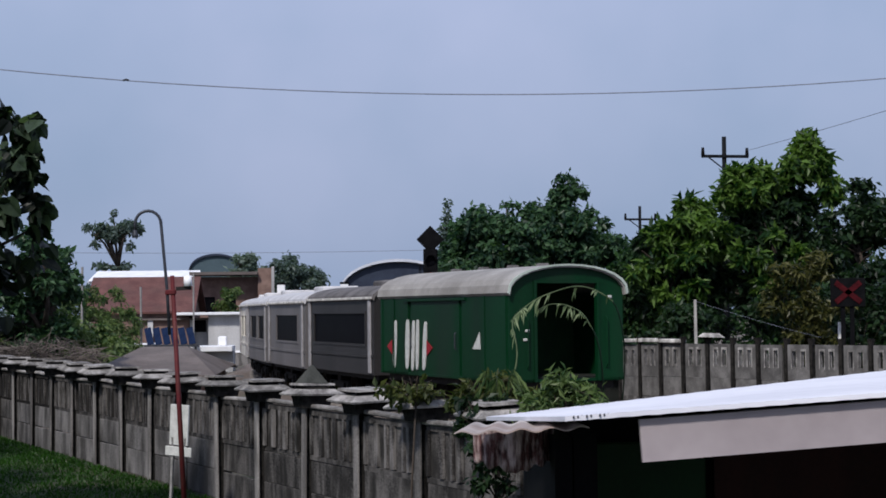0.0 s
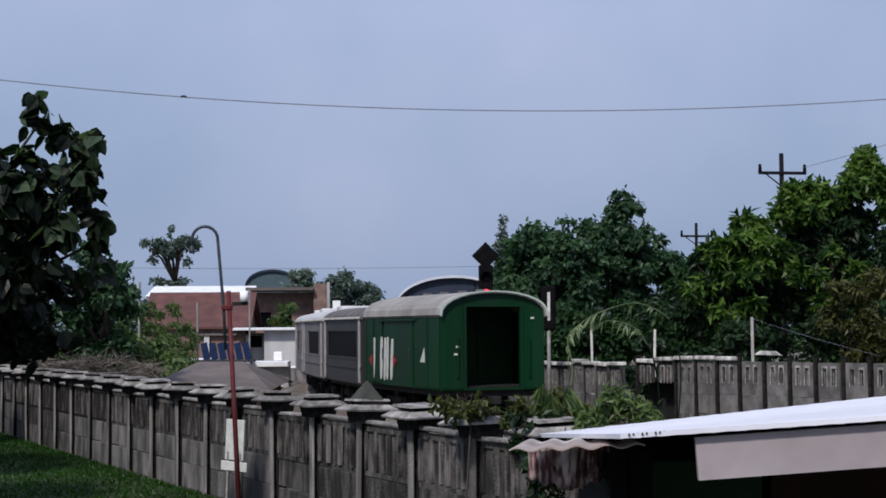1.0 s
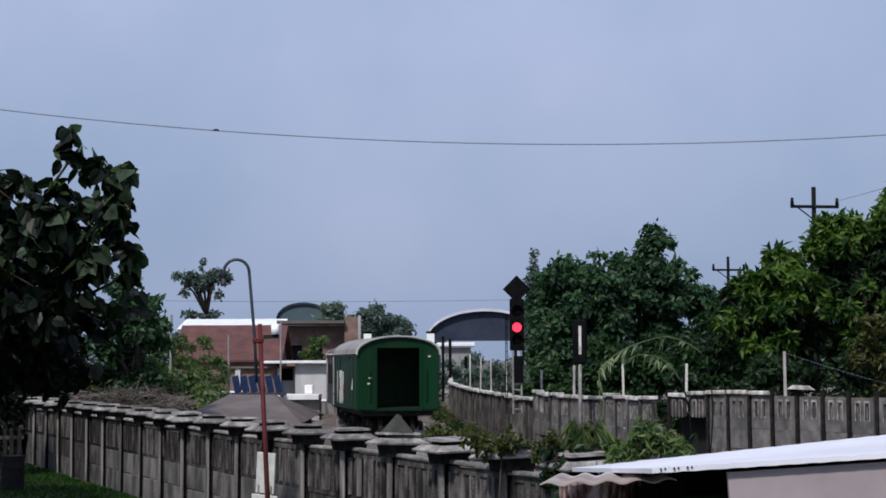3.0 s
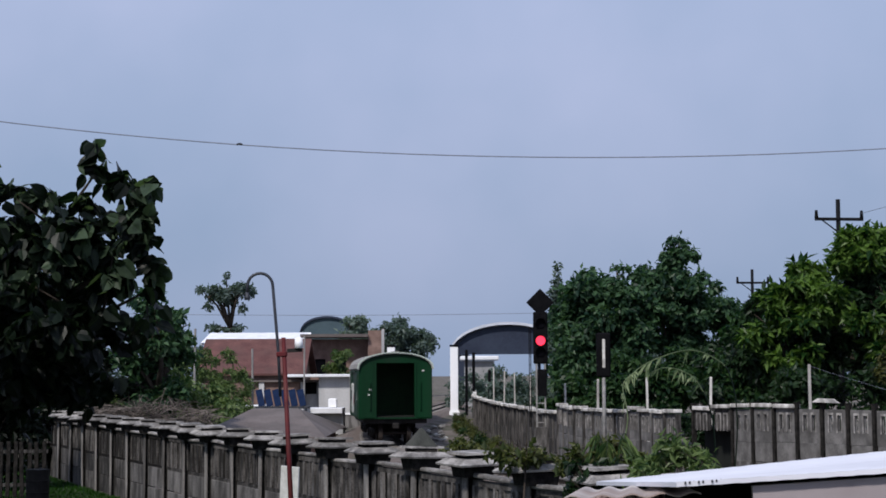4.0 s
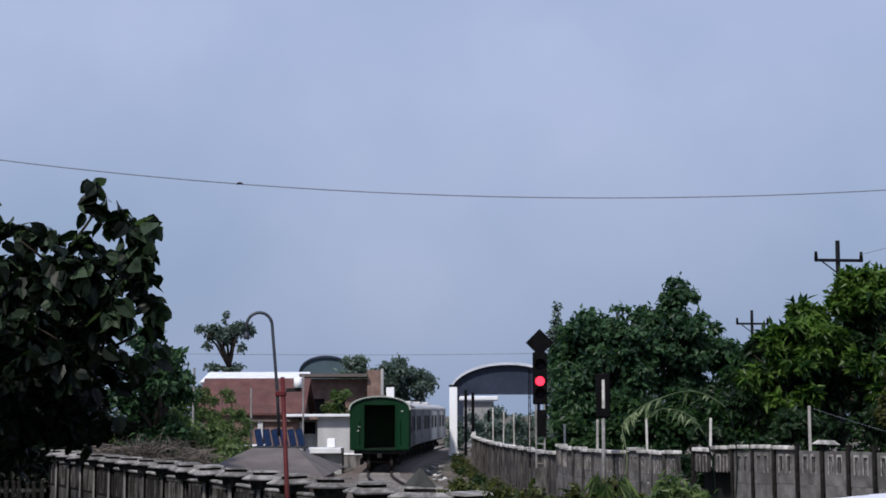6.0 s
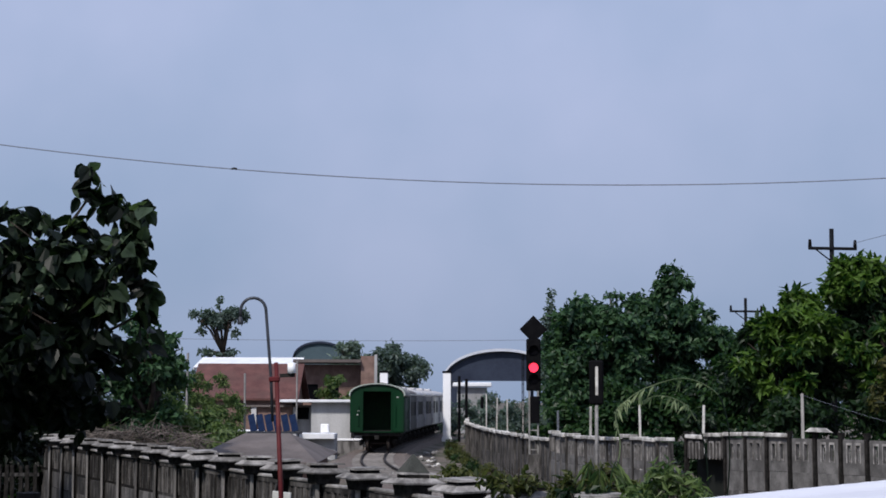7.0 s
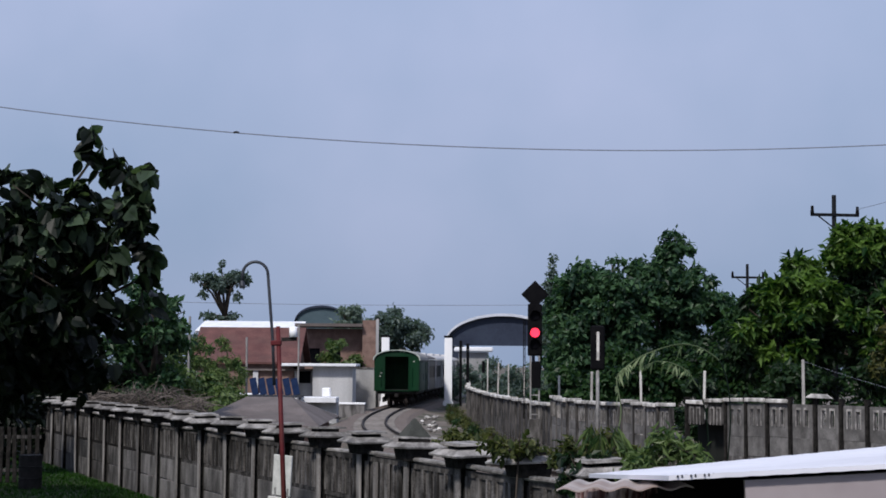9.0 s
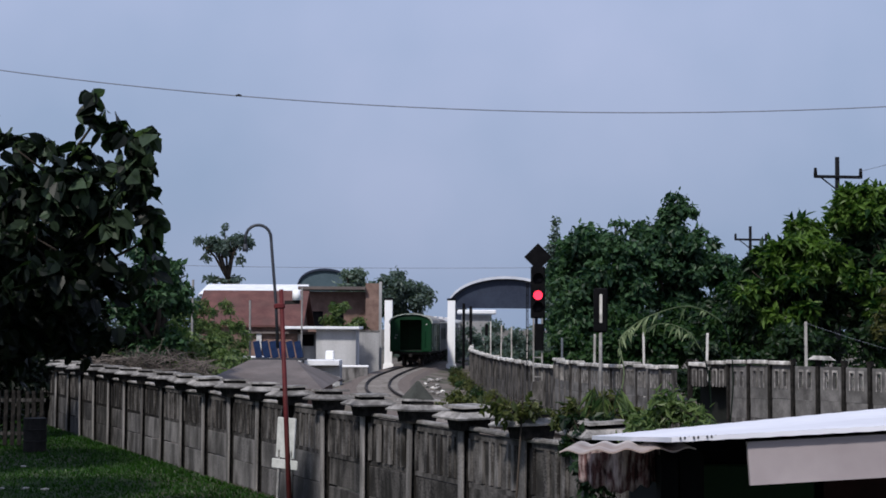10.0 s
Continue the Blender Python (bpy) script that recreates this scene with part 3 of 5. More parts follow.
def build_coach(body_mat, roof_mat, label, windows, pillars, group):
    L = COACH_L
    car = thing("passenger_coach", label, "railway coach", group=group)
    half, eave, peak = 1.42, 3.02, 3.43
    sill, head = 1.78, 2.62
    for sx in (-1, 1):
        bm = bmesh.new()
        xo, xi = sx * half, sx * (half - 0.08)
        x0, x1 = min(xo, xi), max(xo, xi)
        box(bm, x0, x1, 0.0, L, 0.95, sill)
        box(bm, x0, x1, 0.0, L, head, eave)
        last = 0.0
        for a, b in windows:
            box(bm, x0, x1, last, a, sill, head)
            last = b
        box(bm, x0, x1, last, L, sill, head)
        part("side_wall", bm, body_mat, car)
        for a, b in windows:
            w = part("window", boxm(min(sx * (half - 0.05), sx * (half - 0.03)), max(sx * (half - 0.05), sx * (half - 0.03)), a, b, sill, head),
                     DARK_GLASS, car, "dark tinted window")
            bm = bmesh.new()
            fx0, fx1 = min(sx * half, sx * (half + 0.02)), max(sx * half, sx * (half + 0.02))
            box(bm, fx0, fx1, a - 0.06, b + 0.06, sill - 0.07, sill)
            box(bm, fx0, fx1, a - 0.06, b + 0.06, head, head + 0.06)
            box(bm, fx0, fx1, a - 0.06, a, sill, head)
            box(bm, fx0, fx1, b, b + 0.06, sill, head)
            part("window_frame", bm, body_mat, w)
        for y in pillars:
            bm = boxm(min(sx * half, sx * (half + 0.05)), max(sx * half, sx * (half + 0.05)), y - 0.12, y + 0.12, 1.0, eave - 0.02, bevel=0.015)
            part("door_pillar", bm, WHITE_TRIM, car, "pale door pillar")
        bm = boxm(min(sx * half, sx * (half + 0.03)), max(sx * half, sx * (half + 0.03)), 0.0, L, 1.42, 1.50)
        part("waist_rail", bm, body_mat, car)
    for y0 in (0.0, L - 0.07):
        part("end_wall", gable(half - 0.085, eave, peak - 0.04, 0.42, 2.95, y0, y0 + 0.07, 0.95), body_mat, car)
    part("floor", boxm(-half + 0.09, half - 0.09, 0.08, L - 0.08, 0.95, 1.02), VOID_DARK, car)
    part("roof", roof_shell(half + 0.05, eave, peak, -0.05, L + 0.05), roof_mat, car)
    for sx in (-1, 1):
        part("gutter", boxm(min(sx * (half + 0.052), sx * (half + 0.09)), max(sx * (half + 0.052), sx * (half + 0.09)), -0.05, L + 0.05, eave - 0.02, eave + 0.05, bevel=0.01),
             PALE_POST, car, "pale gutter strip under the roof")
    part("roof_unit", boxm(-0.6, 0.6, 1.2, 2.8, peak - 0.08, peak + 0.12, bevel=0.05), roof_mat, car)
    part("gangway", boxm(-0.5, 0.5, L, L + GAP, 1.0, 2.95), VOID_DARK, car, "black rubber gangway")
    return car, add_running_gear(car, L)


def build_train():
    cars = []
    s = 0.0
    van, ws = build_van()
    cars.append((van, ws, s, VAN_L))
    s += VAN_L + GAP
    kinds = [
        (COACH_DARK, COACH_ROOF_DARK, "dark grey coach with one wide dark window", [(0.8, 6.4)], [0.3, 6.85]),
        (COACH_GREY, COACH_ROOF_PALE, "grey coach with pale roof and dark windows", [(1.3, 5.4)], [0.35, 6.8]),
        (COACH_GREY, COACH_ROOF_PALE, "grey coach with pale roof and dark windows", [(0.9, 3.0), (3.6, 5.9)], [0.3, 6.8]),
        (COACH_CREAM, COACH_ROOF_PALE, "cream coach with pale roof and dark windows", [(0.9, 2.9), (3.6, 5.8)], [0.3, 6.8]),
        (COACH_CREAM, COACH_ROOF_PALE, "cream coach with pale roof and dark windows", [(0.9, 2.9), (3.6, 5.8)], [0.3, 6.8]),
    ]
    for body, roof, label, win, pil in kinds:
        car, ws = build_coach(body, roof, label, win, pil, "coaches of the train")
        cars.append((car, ws, s, COACH_L))
        s += COACH_L + GAP
    return cars


TRAIN = build_train()


# ---- fences of precast concrete ----
def bay_meshes(height, style, slots=0):
    """Panels of one bay, one metre long along x: a list of (name, mesh)."""
    out = []
    h = height
    lo = boxm(0, 1, -0.035, 0.035, 0.0, 0.26 * h, bevel=0.012)
    out.append(("panel", mesh_of(lo, CONCRETE_PALE, "panel_low")))
    lo = boxm(0, 1, -0.035, 0.035, 0.265 * h, 0.52 * h, bevel=0.012)
    out.append(("panel", mesh_of(lo, CONCRETE_PALE if style == "near" else CONCRETE_CLEAN if slots else CONCRETE, "panel_mid")))
    bm = bmesh.new()
    z0, z1 = 0.525 * h, (0.925 if style == 'near' else 0.95) * h
    if style == "near":
        box(bm, 0, 1, -0.03, 0.03, z0, z0 + 0.07)
        box(bm, 0, 1, -0.03, 0.03, z1 - 0.09, z1)
        box(bm, 0, 1, -0.03, 0.0, z0 + 0.07, z1 - 0.09)
        # Ribs are paler than the panel: relief light put into their colour.
        ribs = bmesh.new()
        for x, w, d in ((0.02, 0.04, 0.03), (0.20, 0.05, 0.035), (0.30, 0.035, 0.03), (0.48, 0.06, 0.035), (0.60, 0.035, 0.03), (0.76, 0.055, 0.035), (0.98, 0.04, 0.03)):
            box(ribs, x - w / 2, x + w / 2, 0.002, d + 0.02, z0 + 0.075, z1 - 0.095)
        out.append(("rib_relief", mesh_of(ribs, RIB_STONE, "rib_relief")))
    else:
        zs = z0 + 0.16 * h
        ze = z1 - 0.06 * h
        box(bm, 0, 1, -0.03, 0.03, z0, zs)
        box(bm, 0, 1, -0.03, 0.03, ze, z1)
        if slots:
            for a, b in ((0.0, 0.20), (0.38, 0.62), (0.80, 1.0)):
                box(bm, a, b, -0.03, 0.03, zs, ze)
        else:
            box(bm, 0.0, 0.30, -0.03, 0.03, zs, ze)
            box(bm, 0.34, 0.66, -0.022, 0.038, zs, ze)
            box(bm, 0.70, 1.0, -0.03, 0.03, zs, ze)
            for x in (0.30, 0.66):
                box(bm, x, x + 0.04, -0.03, -0.005, zs, ze)
    out.append(("panel", mesh_of(bm, CONCRETE_CLEAN if slots else CONCRETE, "panel_top")))
    if slots:
        bm = bmesh.new()
        for a in (0.20, 0.62):
            b = a + 0.18
            for face in (-1, 1):
                y0, y1 = sorted((face * 0.028, face * 0.055))
                box(bm, a - 0.04, a, y0, y1, zs - 0.05, ze + 0.03)
                box(bm, b, b + 0.04, y0, y1, zs - 0.05, ze + 0.03)
                box(bm, a, b, y0, y1, ze - 0.03, ze + 0.03)
        out.append(("slot_rim", mesh_of(bm, CAP_STONE, "slot_rim")))
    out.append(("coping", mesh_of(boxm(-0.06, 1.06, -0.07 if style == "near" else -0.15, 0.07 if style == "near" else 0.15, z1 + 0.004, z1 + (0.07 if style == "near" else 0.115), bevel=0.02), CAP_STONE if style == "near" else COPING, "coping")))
    return out


def post_meshes(height, cap, style):
    """A post with grooves for the panels, its shade-dark corbel, its stepped cap and the pyramid some caps carry."""
    bm, strip = bmesh.new(), None
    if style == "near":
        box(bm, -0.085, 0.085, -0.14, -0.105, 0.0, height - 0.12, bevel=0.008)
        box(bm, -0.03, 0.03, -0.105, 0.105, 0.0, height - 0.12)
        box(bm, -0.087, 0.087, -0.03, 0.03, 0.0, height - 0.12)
        # Light on the front face is put into the pale strip's colour.
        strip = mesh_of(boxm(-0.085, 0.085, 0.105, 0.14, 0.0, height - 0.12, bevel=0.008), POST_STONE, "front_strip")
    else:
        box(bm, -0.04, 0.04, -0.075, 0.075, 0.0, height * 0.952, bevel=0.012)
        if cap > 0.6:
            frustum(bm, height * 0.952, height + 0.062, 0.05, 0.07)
    # Post sides and far gaps: their shade is put into this dark post colour.
    post = mesh_of(bm, SHADED_CONCRETE if style == "near" or cap > 0.6 else CONCRETE, "post")
    # Corbel and neck take the cap's shade, and some stain, as dark colour.
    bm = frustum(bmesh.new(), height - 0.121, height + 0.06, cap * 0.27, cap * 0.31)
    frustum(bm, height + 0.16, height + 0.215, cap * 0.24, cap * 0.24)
    corbel = mesh_of(bm, SHADED_CONCRETE, "corbel")
    bm = bmesh.new()
    frustum(bm, height + 0.06, height + 0.085, cap * 0.48, cap * 0.49)
    frustum(bm, height + 0.085, height + 0.16, cap * 0.49, cap * 0.34)
    frustum(bm, height + 0.215, height + 0.25, cap * 0.345, cap * 0.33)
    if style == "far":
        bm.free()
        bm = frustum(bmesh.new(), height + 0.062, height + 0.17, cap * 0.42, cap * 0.24)
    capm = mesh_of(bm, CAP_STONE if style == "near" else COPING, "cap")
    bm = frustum(bmesh.new(), height + 0.25, height + 0.53, cap * 0.25, 0.015)
    return post, strip, corbel, capm, mesh_of(bm, SLATE, "cap_peak")


def build_fence(name, label, points, height, cap, style, tops=None, caps=True, peaks=(), broken=(), coped=None, slots=0):
    """A run of posts along the given points with panels between; tops shifts each post's level."""
    fence = thing(name, label, "fence", kind="structure")
    post, strip, corbel, capm, peak = post_meshes(height, cap, style)
    bays = bay_meshes(height, style, slots)
    rng = random.Random(5)
    short = mesh_of(boxm(0, 1, -0.03, 0.03, 0.67 * height, 0.95 * height, bevel=0.01), CONCRETE, "panel_short") if broken else None
    darkened = []
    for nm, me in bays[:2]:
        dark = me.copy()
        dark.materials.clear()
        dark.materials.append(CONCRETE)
        darkened.append(dark)
    # Far-end top panels: the tree's shade is put into their near-black colour.
    shaded_top = next(me for nm, me in reversed(bays) if nm == "panel").copy()
    shaded_top.materials.clear()
    shaded_top.materials.append(SHADED_CONCRETE)
    for i, p in enumerate(points):
        dz = tops[i] if tops else 0.0
        lean = rng.uniform(-0.8, 0.8)
        a = math.degrees(math.atan2(points[min(i + 1, len(points) - 1)][1] - points[max(i - 1, 0)][1],
                                    points[min(i + 1, len(points) - 1)][0] - points[max(i - 1, 0)][0]))
        if i in broken and i - 1 in broken:
            lean = 0.0
        else:
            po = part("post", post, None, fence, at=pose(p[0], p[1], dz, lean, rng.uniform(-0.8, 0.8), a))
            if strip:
                part("front_strip", strip, None, po, "pale sunlit front face of the post")
        if caps is True or (caps and i in caps):
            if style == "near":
                part("corbel", corbel, None, po, "corbel dark in the shade of the cap")
            part("cap", capm, None, po, "stepped concrete post cap", at=pose(0, 0, 0, rng.uniform(-2, 2), rng.uniform(-2, 2), rng.uniform(-6, 6)))
            if i in peaks:
                part("cap_peak", peak, None, po, "dark pyramid on the cap")
        if i + 1 < len(points):
            q = points[i + 1]
            dx, dy = q[0] - p[0], q[1] - p[1]
            n = math.hypot(dx, dy)
            a = math.degrees(math.atan2(dy, dx))
            for j, (nm, me) in enumerate(bays):
                if nm == "coping" and coped is not None and i not in coped:
                    continue
                if i in broken and j < 2:
                    continue
                if i in broken and j == 2:
                    me = short
                o = part(nm, me, None, fence, at=pose(p[0] + dx / n * 0.085, p[1] + dy / n * 0.085, dz + (rng.uniform(-0.03, 0.035) if nm == "coping" and style == "far" else rng.uniform(-0.012, 0.012)), rng.uniform(-0.7, 0.7), rng.uniform(-1.5, 1.5) if nm == "coping" else 0, a))
                o.scale = (n - 0.17, 1, 1)
                # Bays under 9 darker; from 17 on, the tree's shade in the colour.
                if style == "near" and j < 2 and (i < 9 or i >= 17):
                    o.data = darkened[j]
                elif style == "near" and i >= 15 and j > 1 and nm == "panel":
                    o.data = shaded_top
    return fence


NEAR = [(1.19 - 0.805 * k, 22.3 + 1.867 * k) for k in range(-5, 25)]
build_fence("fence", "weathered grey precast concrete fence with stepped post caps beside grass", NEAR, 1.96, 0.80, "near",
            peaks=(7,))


def along(poly, step):
    pts, rest = [], 0.0
    for (x0, y0, z0), (x1, y1, z1) in zip(poly, poly[1:]):
        n = math.hypot(x1 - x0, y1 - y0)
        d = rest
        while d < n:
            f = d / n
            pts.append((x0 + f * (x1 - x0), y0 + f * (y1 - y0), z0 + f * (z1 - z0)))
            d += step
        rest = d - n
    return pts


FAR_A = along([(2.2, 128, -0.08), (1.7, 100, -0.08), (2.2, 81, -0.09), (3.1, 67, -0.10), (4.05, 59.7, -0.12)], 0.9)
build_fence("fence", "grey precast concrete fence following the railway curve", [p[:2] for p in FAR_A], 2.1, 0.5, "far",
            tops=[p[2] for p in FAR_A], caps=False)
MID_A = along([(4.05, 59.6, 0.13), (4.4, 57, 0.10), (5.72, 52.6, 0.05)], 0.9)
build_fence("fence", "raised stretch of stained concrete fence with slots", [p[:2] for p in MID_A], 2.1, 0.5, "far",
            tops=[p[2] for p in MID_A], caps=False, slots=1)
MID_B = along([(5.78, 52.4, 0.15), (7.0, 48.5, 0.11)], 0.9)
build_fence("fence", "short stretch of stained concrete fence with slots", [p[:2] for p in MID_B], 2.1, 0.5, "far",
            tops=[p[2] for p in MID_B], caps=False, slots=1)
FAR_B = along([(7.1, 47.6, 0.30), (9.0, 44.4, 0.38), (11.5, 41.0, 0.36), (15.0, 36.5, 0.36)], 0.85)
build_fence("fence", "taller stained concrete fence with paired slots behind the railway", [p[:2] for p in FAR_B], 2.1, 0.62, "far",
            tops=[p[2] for p in FAR_B], caps=(6,), broken=(0, 1), coped=(0, 1, 2, 3, 4), slots=1)


# ---- trees and plants ----
def leaf_mesh(name, mat, centres, count, size, seed, aspect=0.55, droop=0.3, shell=0.55, broad=False, fuzz=0.16):
    """Leaves scattered through blobs (x, y, z, rx, ry, rz), denser near their skin."""
    rng = np.random.default_rng(seed)
    vol = np.array([c[3] * c[4] * c[5] for c in centres]) ** 0.67
    pick = rng.choice(len(centres), count, p=vol / vol.sum())
    c = np.array(centres)[pick]
    d = rng.normal(size=(count, 3))
    d /= np.linalg.norm(d, axis=1)[:, None]
    r = (shell + (1 - shell) * rng.random(count)) ** 1.0 * (1 + fuzz * rng.normal(size=count))
    pos = c[:, :3] + d * c[:, 3:6] * r[:, None]
    n = d * 0.5 + rng.normal(size=(count, 3)) * 0.6 + np.array([0, 0, 0.5])
    n /= np.linalg.norm(n, axis=1)[:, None]
    u = np.cross(n, rng.normal(size=(count, 3)))
    u /= np.linalg.norm(u, axis=1)[:, None]
    u[:, 2] -= droop
    u /= np.linalg.norm(u, axis=1)[:, None]
    v = np.cross(n, u)
    v /= np.linalg.norm(v, axis=1)[:, None]
    s = size * (0.6 + 0.8 * rng.random(count))[:, None]
    w = s * aspect
    if broad:
        outline = [(0.0, 0.0, 0.0), (0.12, 0.42, 0.05), (0.45, 0.50, 0.06), (0.78, 0.28, 0.02), (1.0, 0.0, -0.10), (0.78, -0.28, 0.02), (0.45, -0.50, 0.06), (0.12, -0.42, 0.05)]
        faces_of = [(0, 1, 2, 3), (0, 3, 4), (0, 4, 5), (0, 5, 6, 7)]
    else:
        outline = [(0.0, 0.0, 0.0), (0.45, 0.5, 0.08), (1.0, 0.0, -0.08), (0.45, -0.5, 0.08)]
        faces_of = [(0, 1, 2), (0, 2, 3)]
    k = len(outline)
    verts = np.empty((count, k, 3))
    for i, (a, b, e) in enumerate(outline):
        verts[:, i] = pos + u * s * a + v * w * b + n * s * e
    base = np.arange(count)[:, None] * k
    faces = []
    for f in faces_of:
        faces += (base + np.array(f)[None]).tolist()
    me = bpy.data.meshes.new(name)
    me.from_pydata(verts.reshape(-1, 3).tolist(), [], faces)
    me.materials.append(mat)
    me.update()
    return me


def limbs_mesh(base, fork, tips, r0, seed):
    rng = random.Random(seed)
    bm = bmesh.new()
    b, f = Vector(base), Vector(fork)
    mid = b.lerp(f, 0.5) + Vector((rng.uniform(-0.1, 0.1), rng.uniform(-0.1, 0.1), 0))
    tube(bm, [b - Vector((0, 0, 0.2)), b + Vector((0, 0, 0.15)), mid, f], [r0 * 1.5, r0 * 1.1, r0 * 0.9, r0 * 0.75], 10)
    for tip in tips:
        t = Vector(tip)
        m = f.lerp(t, 0.5) + Vector((rng.uniform(-0.3, 0.3), rng.uniform(-0.3, 0.3), rng.uniform(0, 0.3)))
        tube(bm, [f - Vector((0, 0, 0.1)), m, t], [r0 * 0.55, r0 * 0.35, r0 * 0.10], 7)
        for _ in range(3):
            e = m.lerp(t, rng.uniform(0, 0.7))
            o = e + Vector((rng.uniform(-1, 1), rng.uniform(-1, 1), rng.uniform(0.1, 0.9))) * (t - f).length * 0.25
            tube(bm, [e, o], [r0 * 0.2, r0 * 0.05], 5)
    return bm


def blobs_round(cx, cy, cz, rx, ry, rz, n, size, seed):
    """Uneven clumps spread through an ellipsoid crown."""
    rng = random.Random(seed)
    out = []
    while len(out) < n:
        p = Vector((rng.uniform(-1, 1), rng.uniform(-1, 1), rng.uniform(-1, 1)))
        if 0.25 < p.length < 1.0:
            s = size * rng.uniform(0.6, 1.25)
            out.append((cx + p.x * rx, cy + p.y * ry, cz + p.z * rz, s, s, s * rng.uniform(0.6, 0.85)))
    return out


def build_tree(label, base, fork_z, blobs, leaf_mat, leaves, leaf_size, r0, seed, aspect=0.55, broad=False, shell=0.5, name="tree", droop=0.3, fuzz=0.2, outer=None):
    tree = thing(name, label, "tree" if name == "tree" else "bush")
    fork = (base[0] + 0.1, base[1], fork_z)
    rng = random.Random(seed)
    tips = [b[:3] for b in rng.sample(blobs, min(len(blobs), 14))]
    part("trunk", limbs_mesh(base, fork, tips, r0, seed), BARK, tree, "dark rough trunk with limbs", smooth=True)
    part("crown", leaf_mesh("crown", leaf_mat, blobs, leaves, leaf_size, seed, aspect, droop, shell, broad, fuzz), None, tree)
    if outer:
        clumps, mat, count, label = outer
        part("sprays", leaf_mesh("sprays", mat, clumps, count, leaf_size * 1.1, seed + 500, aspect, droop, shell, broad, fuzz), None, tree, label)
    return tree


# broad-leaved tree at the grass, partly out of view
TEAK = blobs_round(-6.35, 26, 4.45, 1.35, 1.2, 1.5, 50, 0.38, 3) + blobs_round(-8.0, 26.6, 4.7, 1.5, 1.6, 1.7, 46, 0.45, 4) + \
    blobs_round(-5.45, 26, 5.2, 0.7, 0.7, 1.0, 16, 0.20, 5) + blobs_round(-10.2, 29.5, 4.6, 2.2, 2.6, 1.8, 60, 0.55, 6) + blobs_round(-6.9, 26.4, 3.35, 1.5, 0.8, 0.5, 26, 0.42, 7) + \
    [(-5.56, 26, 6.95, 0.10, 0.10, 0.22), (-5.48, 26, 6.6, 0.24, 0.25, 0.25), (-5.15, 26, 6.4, 0.25, 0.25, 0.22), (-4.75, 26, 6.25, 0.28, 0.3, 0.24),
     (-4.70, 26, 5.9, 0.16, 0.2, 0.2), (-4.85, 26, 5.5, 0.22, 0.3, 0.3), (-4.56, 26, 5.05, 0.16, 0.2, 0.2), (-4.62, 26, 4.7, 0.2, 0.3, 0.3), (-4.75, 26, 4.1, 0.28, 0.3, 0.4),
     (-6.3, 26, 6.15, 0.28, 0.3, 0.2), (-6.6, 26, 6.2, 0.25, 0.3, 0.2), (-7.05, 26, 6.3, 0.25, 0.3, 0.2), (-7.35, 26, 6.65, 0.3, 0.3, 0.22),
     (-5.75, 26, 6.1, 0.2, 0.2, 0.2), (-5.0, 26, 5.8, 0.35, 0.4, 0.35), (-5.35, 26.2, 4.05, 0.35, 0.3, 0.35), (-5.6, 26.4, 3.8, 0.4, 0.3, 0.35), (-6.0, 26.5, 4.0, 0.4, 0.3, 0.4)]
# Dark crown and paler upper sprays: shade and light put into leaf colours.
build_tree("dark broad-leaved tree with large drooping leaves at the grass edge", (-8.4, 26.6, 0.0), 2.6, TEAK, LEAF_SHADED, 6800, 0.25, 0.16, 11,
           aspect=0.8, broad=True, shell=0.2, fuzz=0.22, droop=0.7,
           outer=([c for c in TEAK if c[2] > 4.7], LEAF_TEAK, 3400, "lit grey-green upper leaves"))


def px_free_tree(label, cx, cy, z0, z1, half, depth, mat, leaves, size, seed, n=40, blob=0.8, lift=0.0, **k):
    cz, rz = (z0 + z1) / 2, (z1 - z0) / 2
    blobs = blobs_round(cx, cy, cz, half, depth, rz, n, blob, seed)
    return build_tree(label, (cx, cy, 0.0), z0 + 0.25 * (z1 - z0), blobs, mat, leaves, size, 0.015 if k.get("name") == "bush" else 0.025 * z1 + 0.05, seed, **k)


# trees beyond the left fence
px_free_tree("dark shrub behind the slatted fence", -13.4, 48.6, 0.3, 4.3, 1.4, 0.8, LEAF_SHADED, 5500, 0.26, 18, n=44, blob=0.5, name="bush")
# Added trees at the view's left edge, only to shade the lawn.
px_free_tree("added dark tree shading the lawn", -12.4, 37.0, 2.6, 7.2, 2.5, 3.0, LEAF_SHADED, 7000, 0.34, 19, n=60, blob=0.9)
px_free_tree("added dark tree shading the lawn", -17.5, 45.5, 2.6, 8.6, 2.4, 3.0, LEAF_SHADED, 6000, 0.34, 24, n=50, blob=0.9)
px_free_tree("green tree filling the gap in the row behind the railway", 12.0, 67, 1.5, 5.6, 1.1, 1.2, LEAF_MID, 4500, 0.28, 25, n=36, blob=0.5)
px_free_tree("mid-green tree behind the concrete fence", -10.2, 58, 1.4, 6.9, 1.25, 1.4, LEAF_TALL, 5000, 0.28, 21, n=40, blob=0.5)
px_free_tree("leafy green bush behind the concrete fence", -10.2, 60, 0.5, 3.6, 1.5, 1.3, LEAF_OLIVE, 3000, 0.24, 22, n=34, blob=0.42, name="bush")
px_free_tree("leafy green bush behind the concrete fence", -9.7, 68, 0.5, 3.3, 1.3, 1.3, LEAF_OLIVE, 2400, 0.24, 23, n=26, blob=0.42, name="bush")
px_free_tree("ragged green bush behind the concrete fence", -11.6, 62, 0.5, 3.4, 1.6, 1.3, LEAF_OLIVE, 3000, 0.24, 20, n=30, blob=0.45, name="bush")
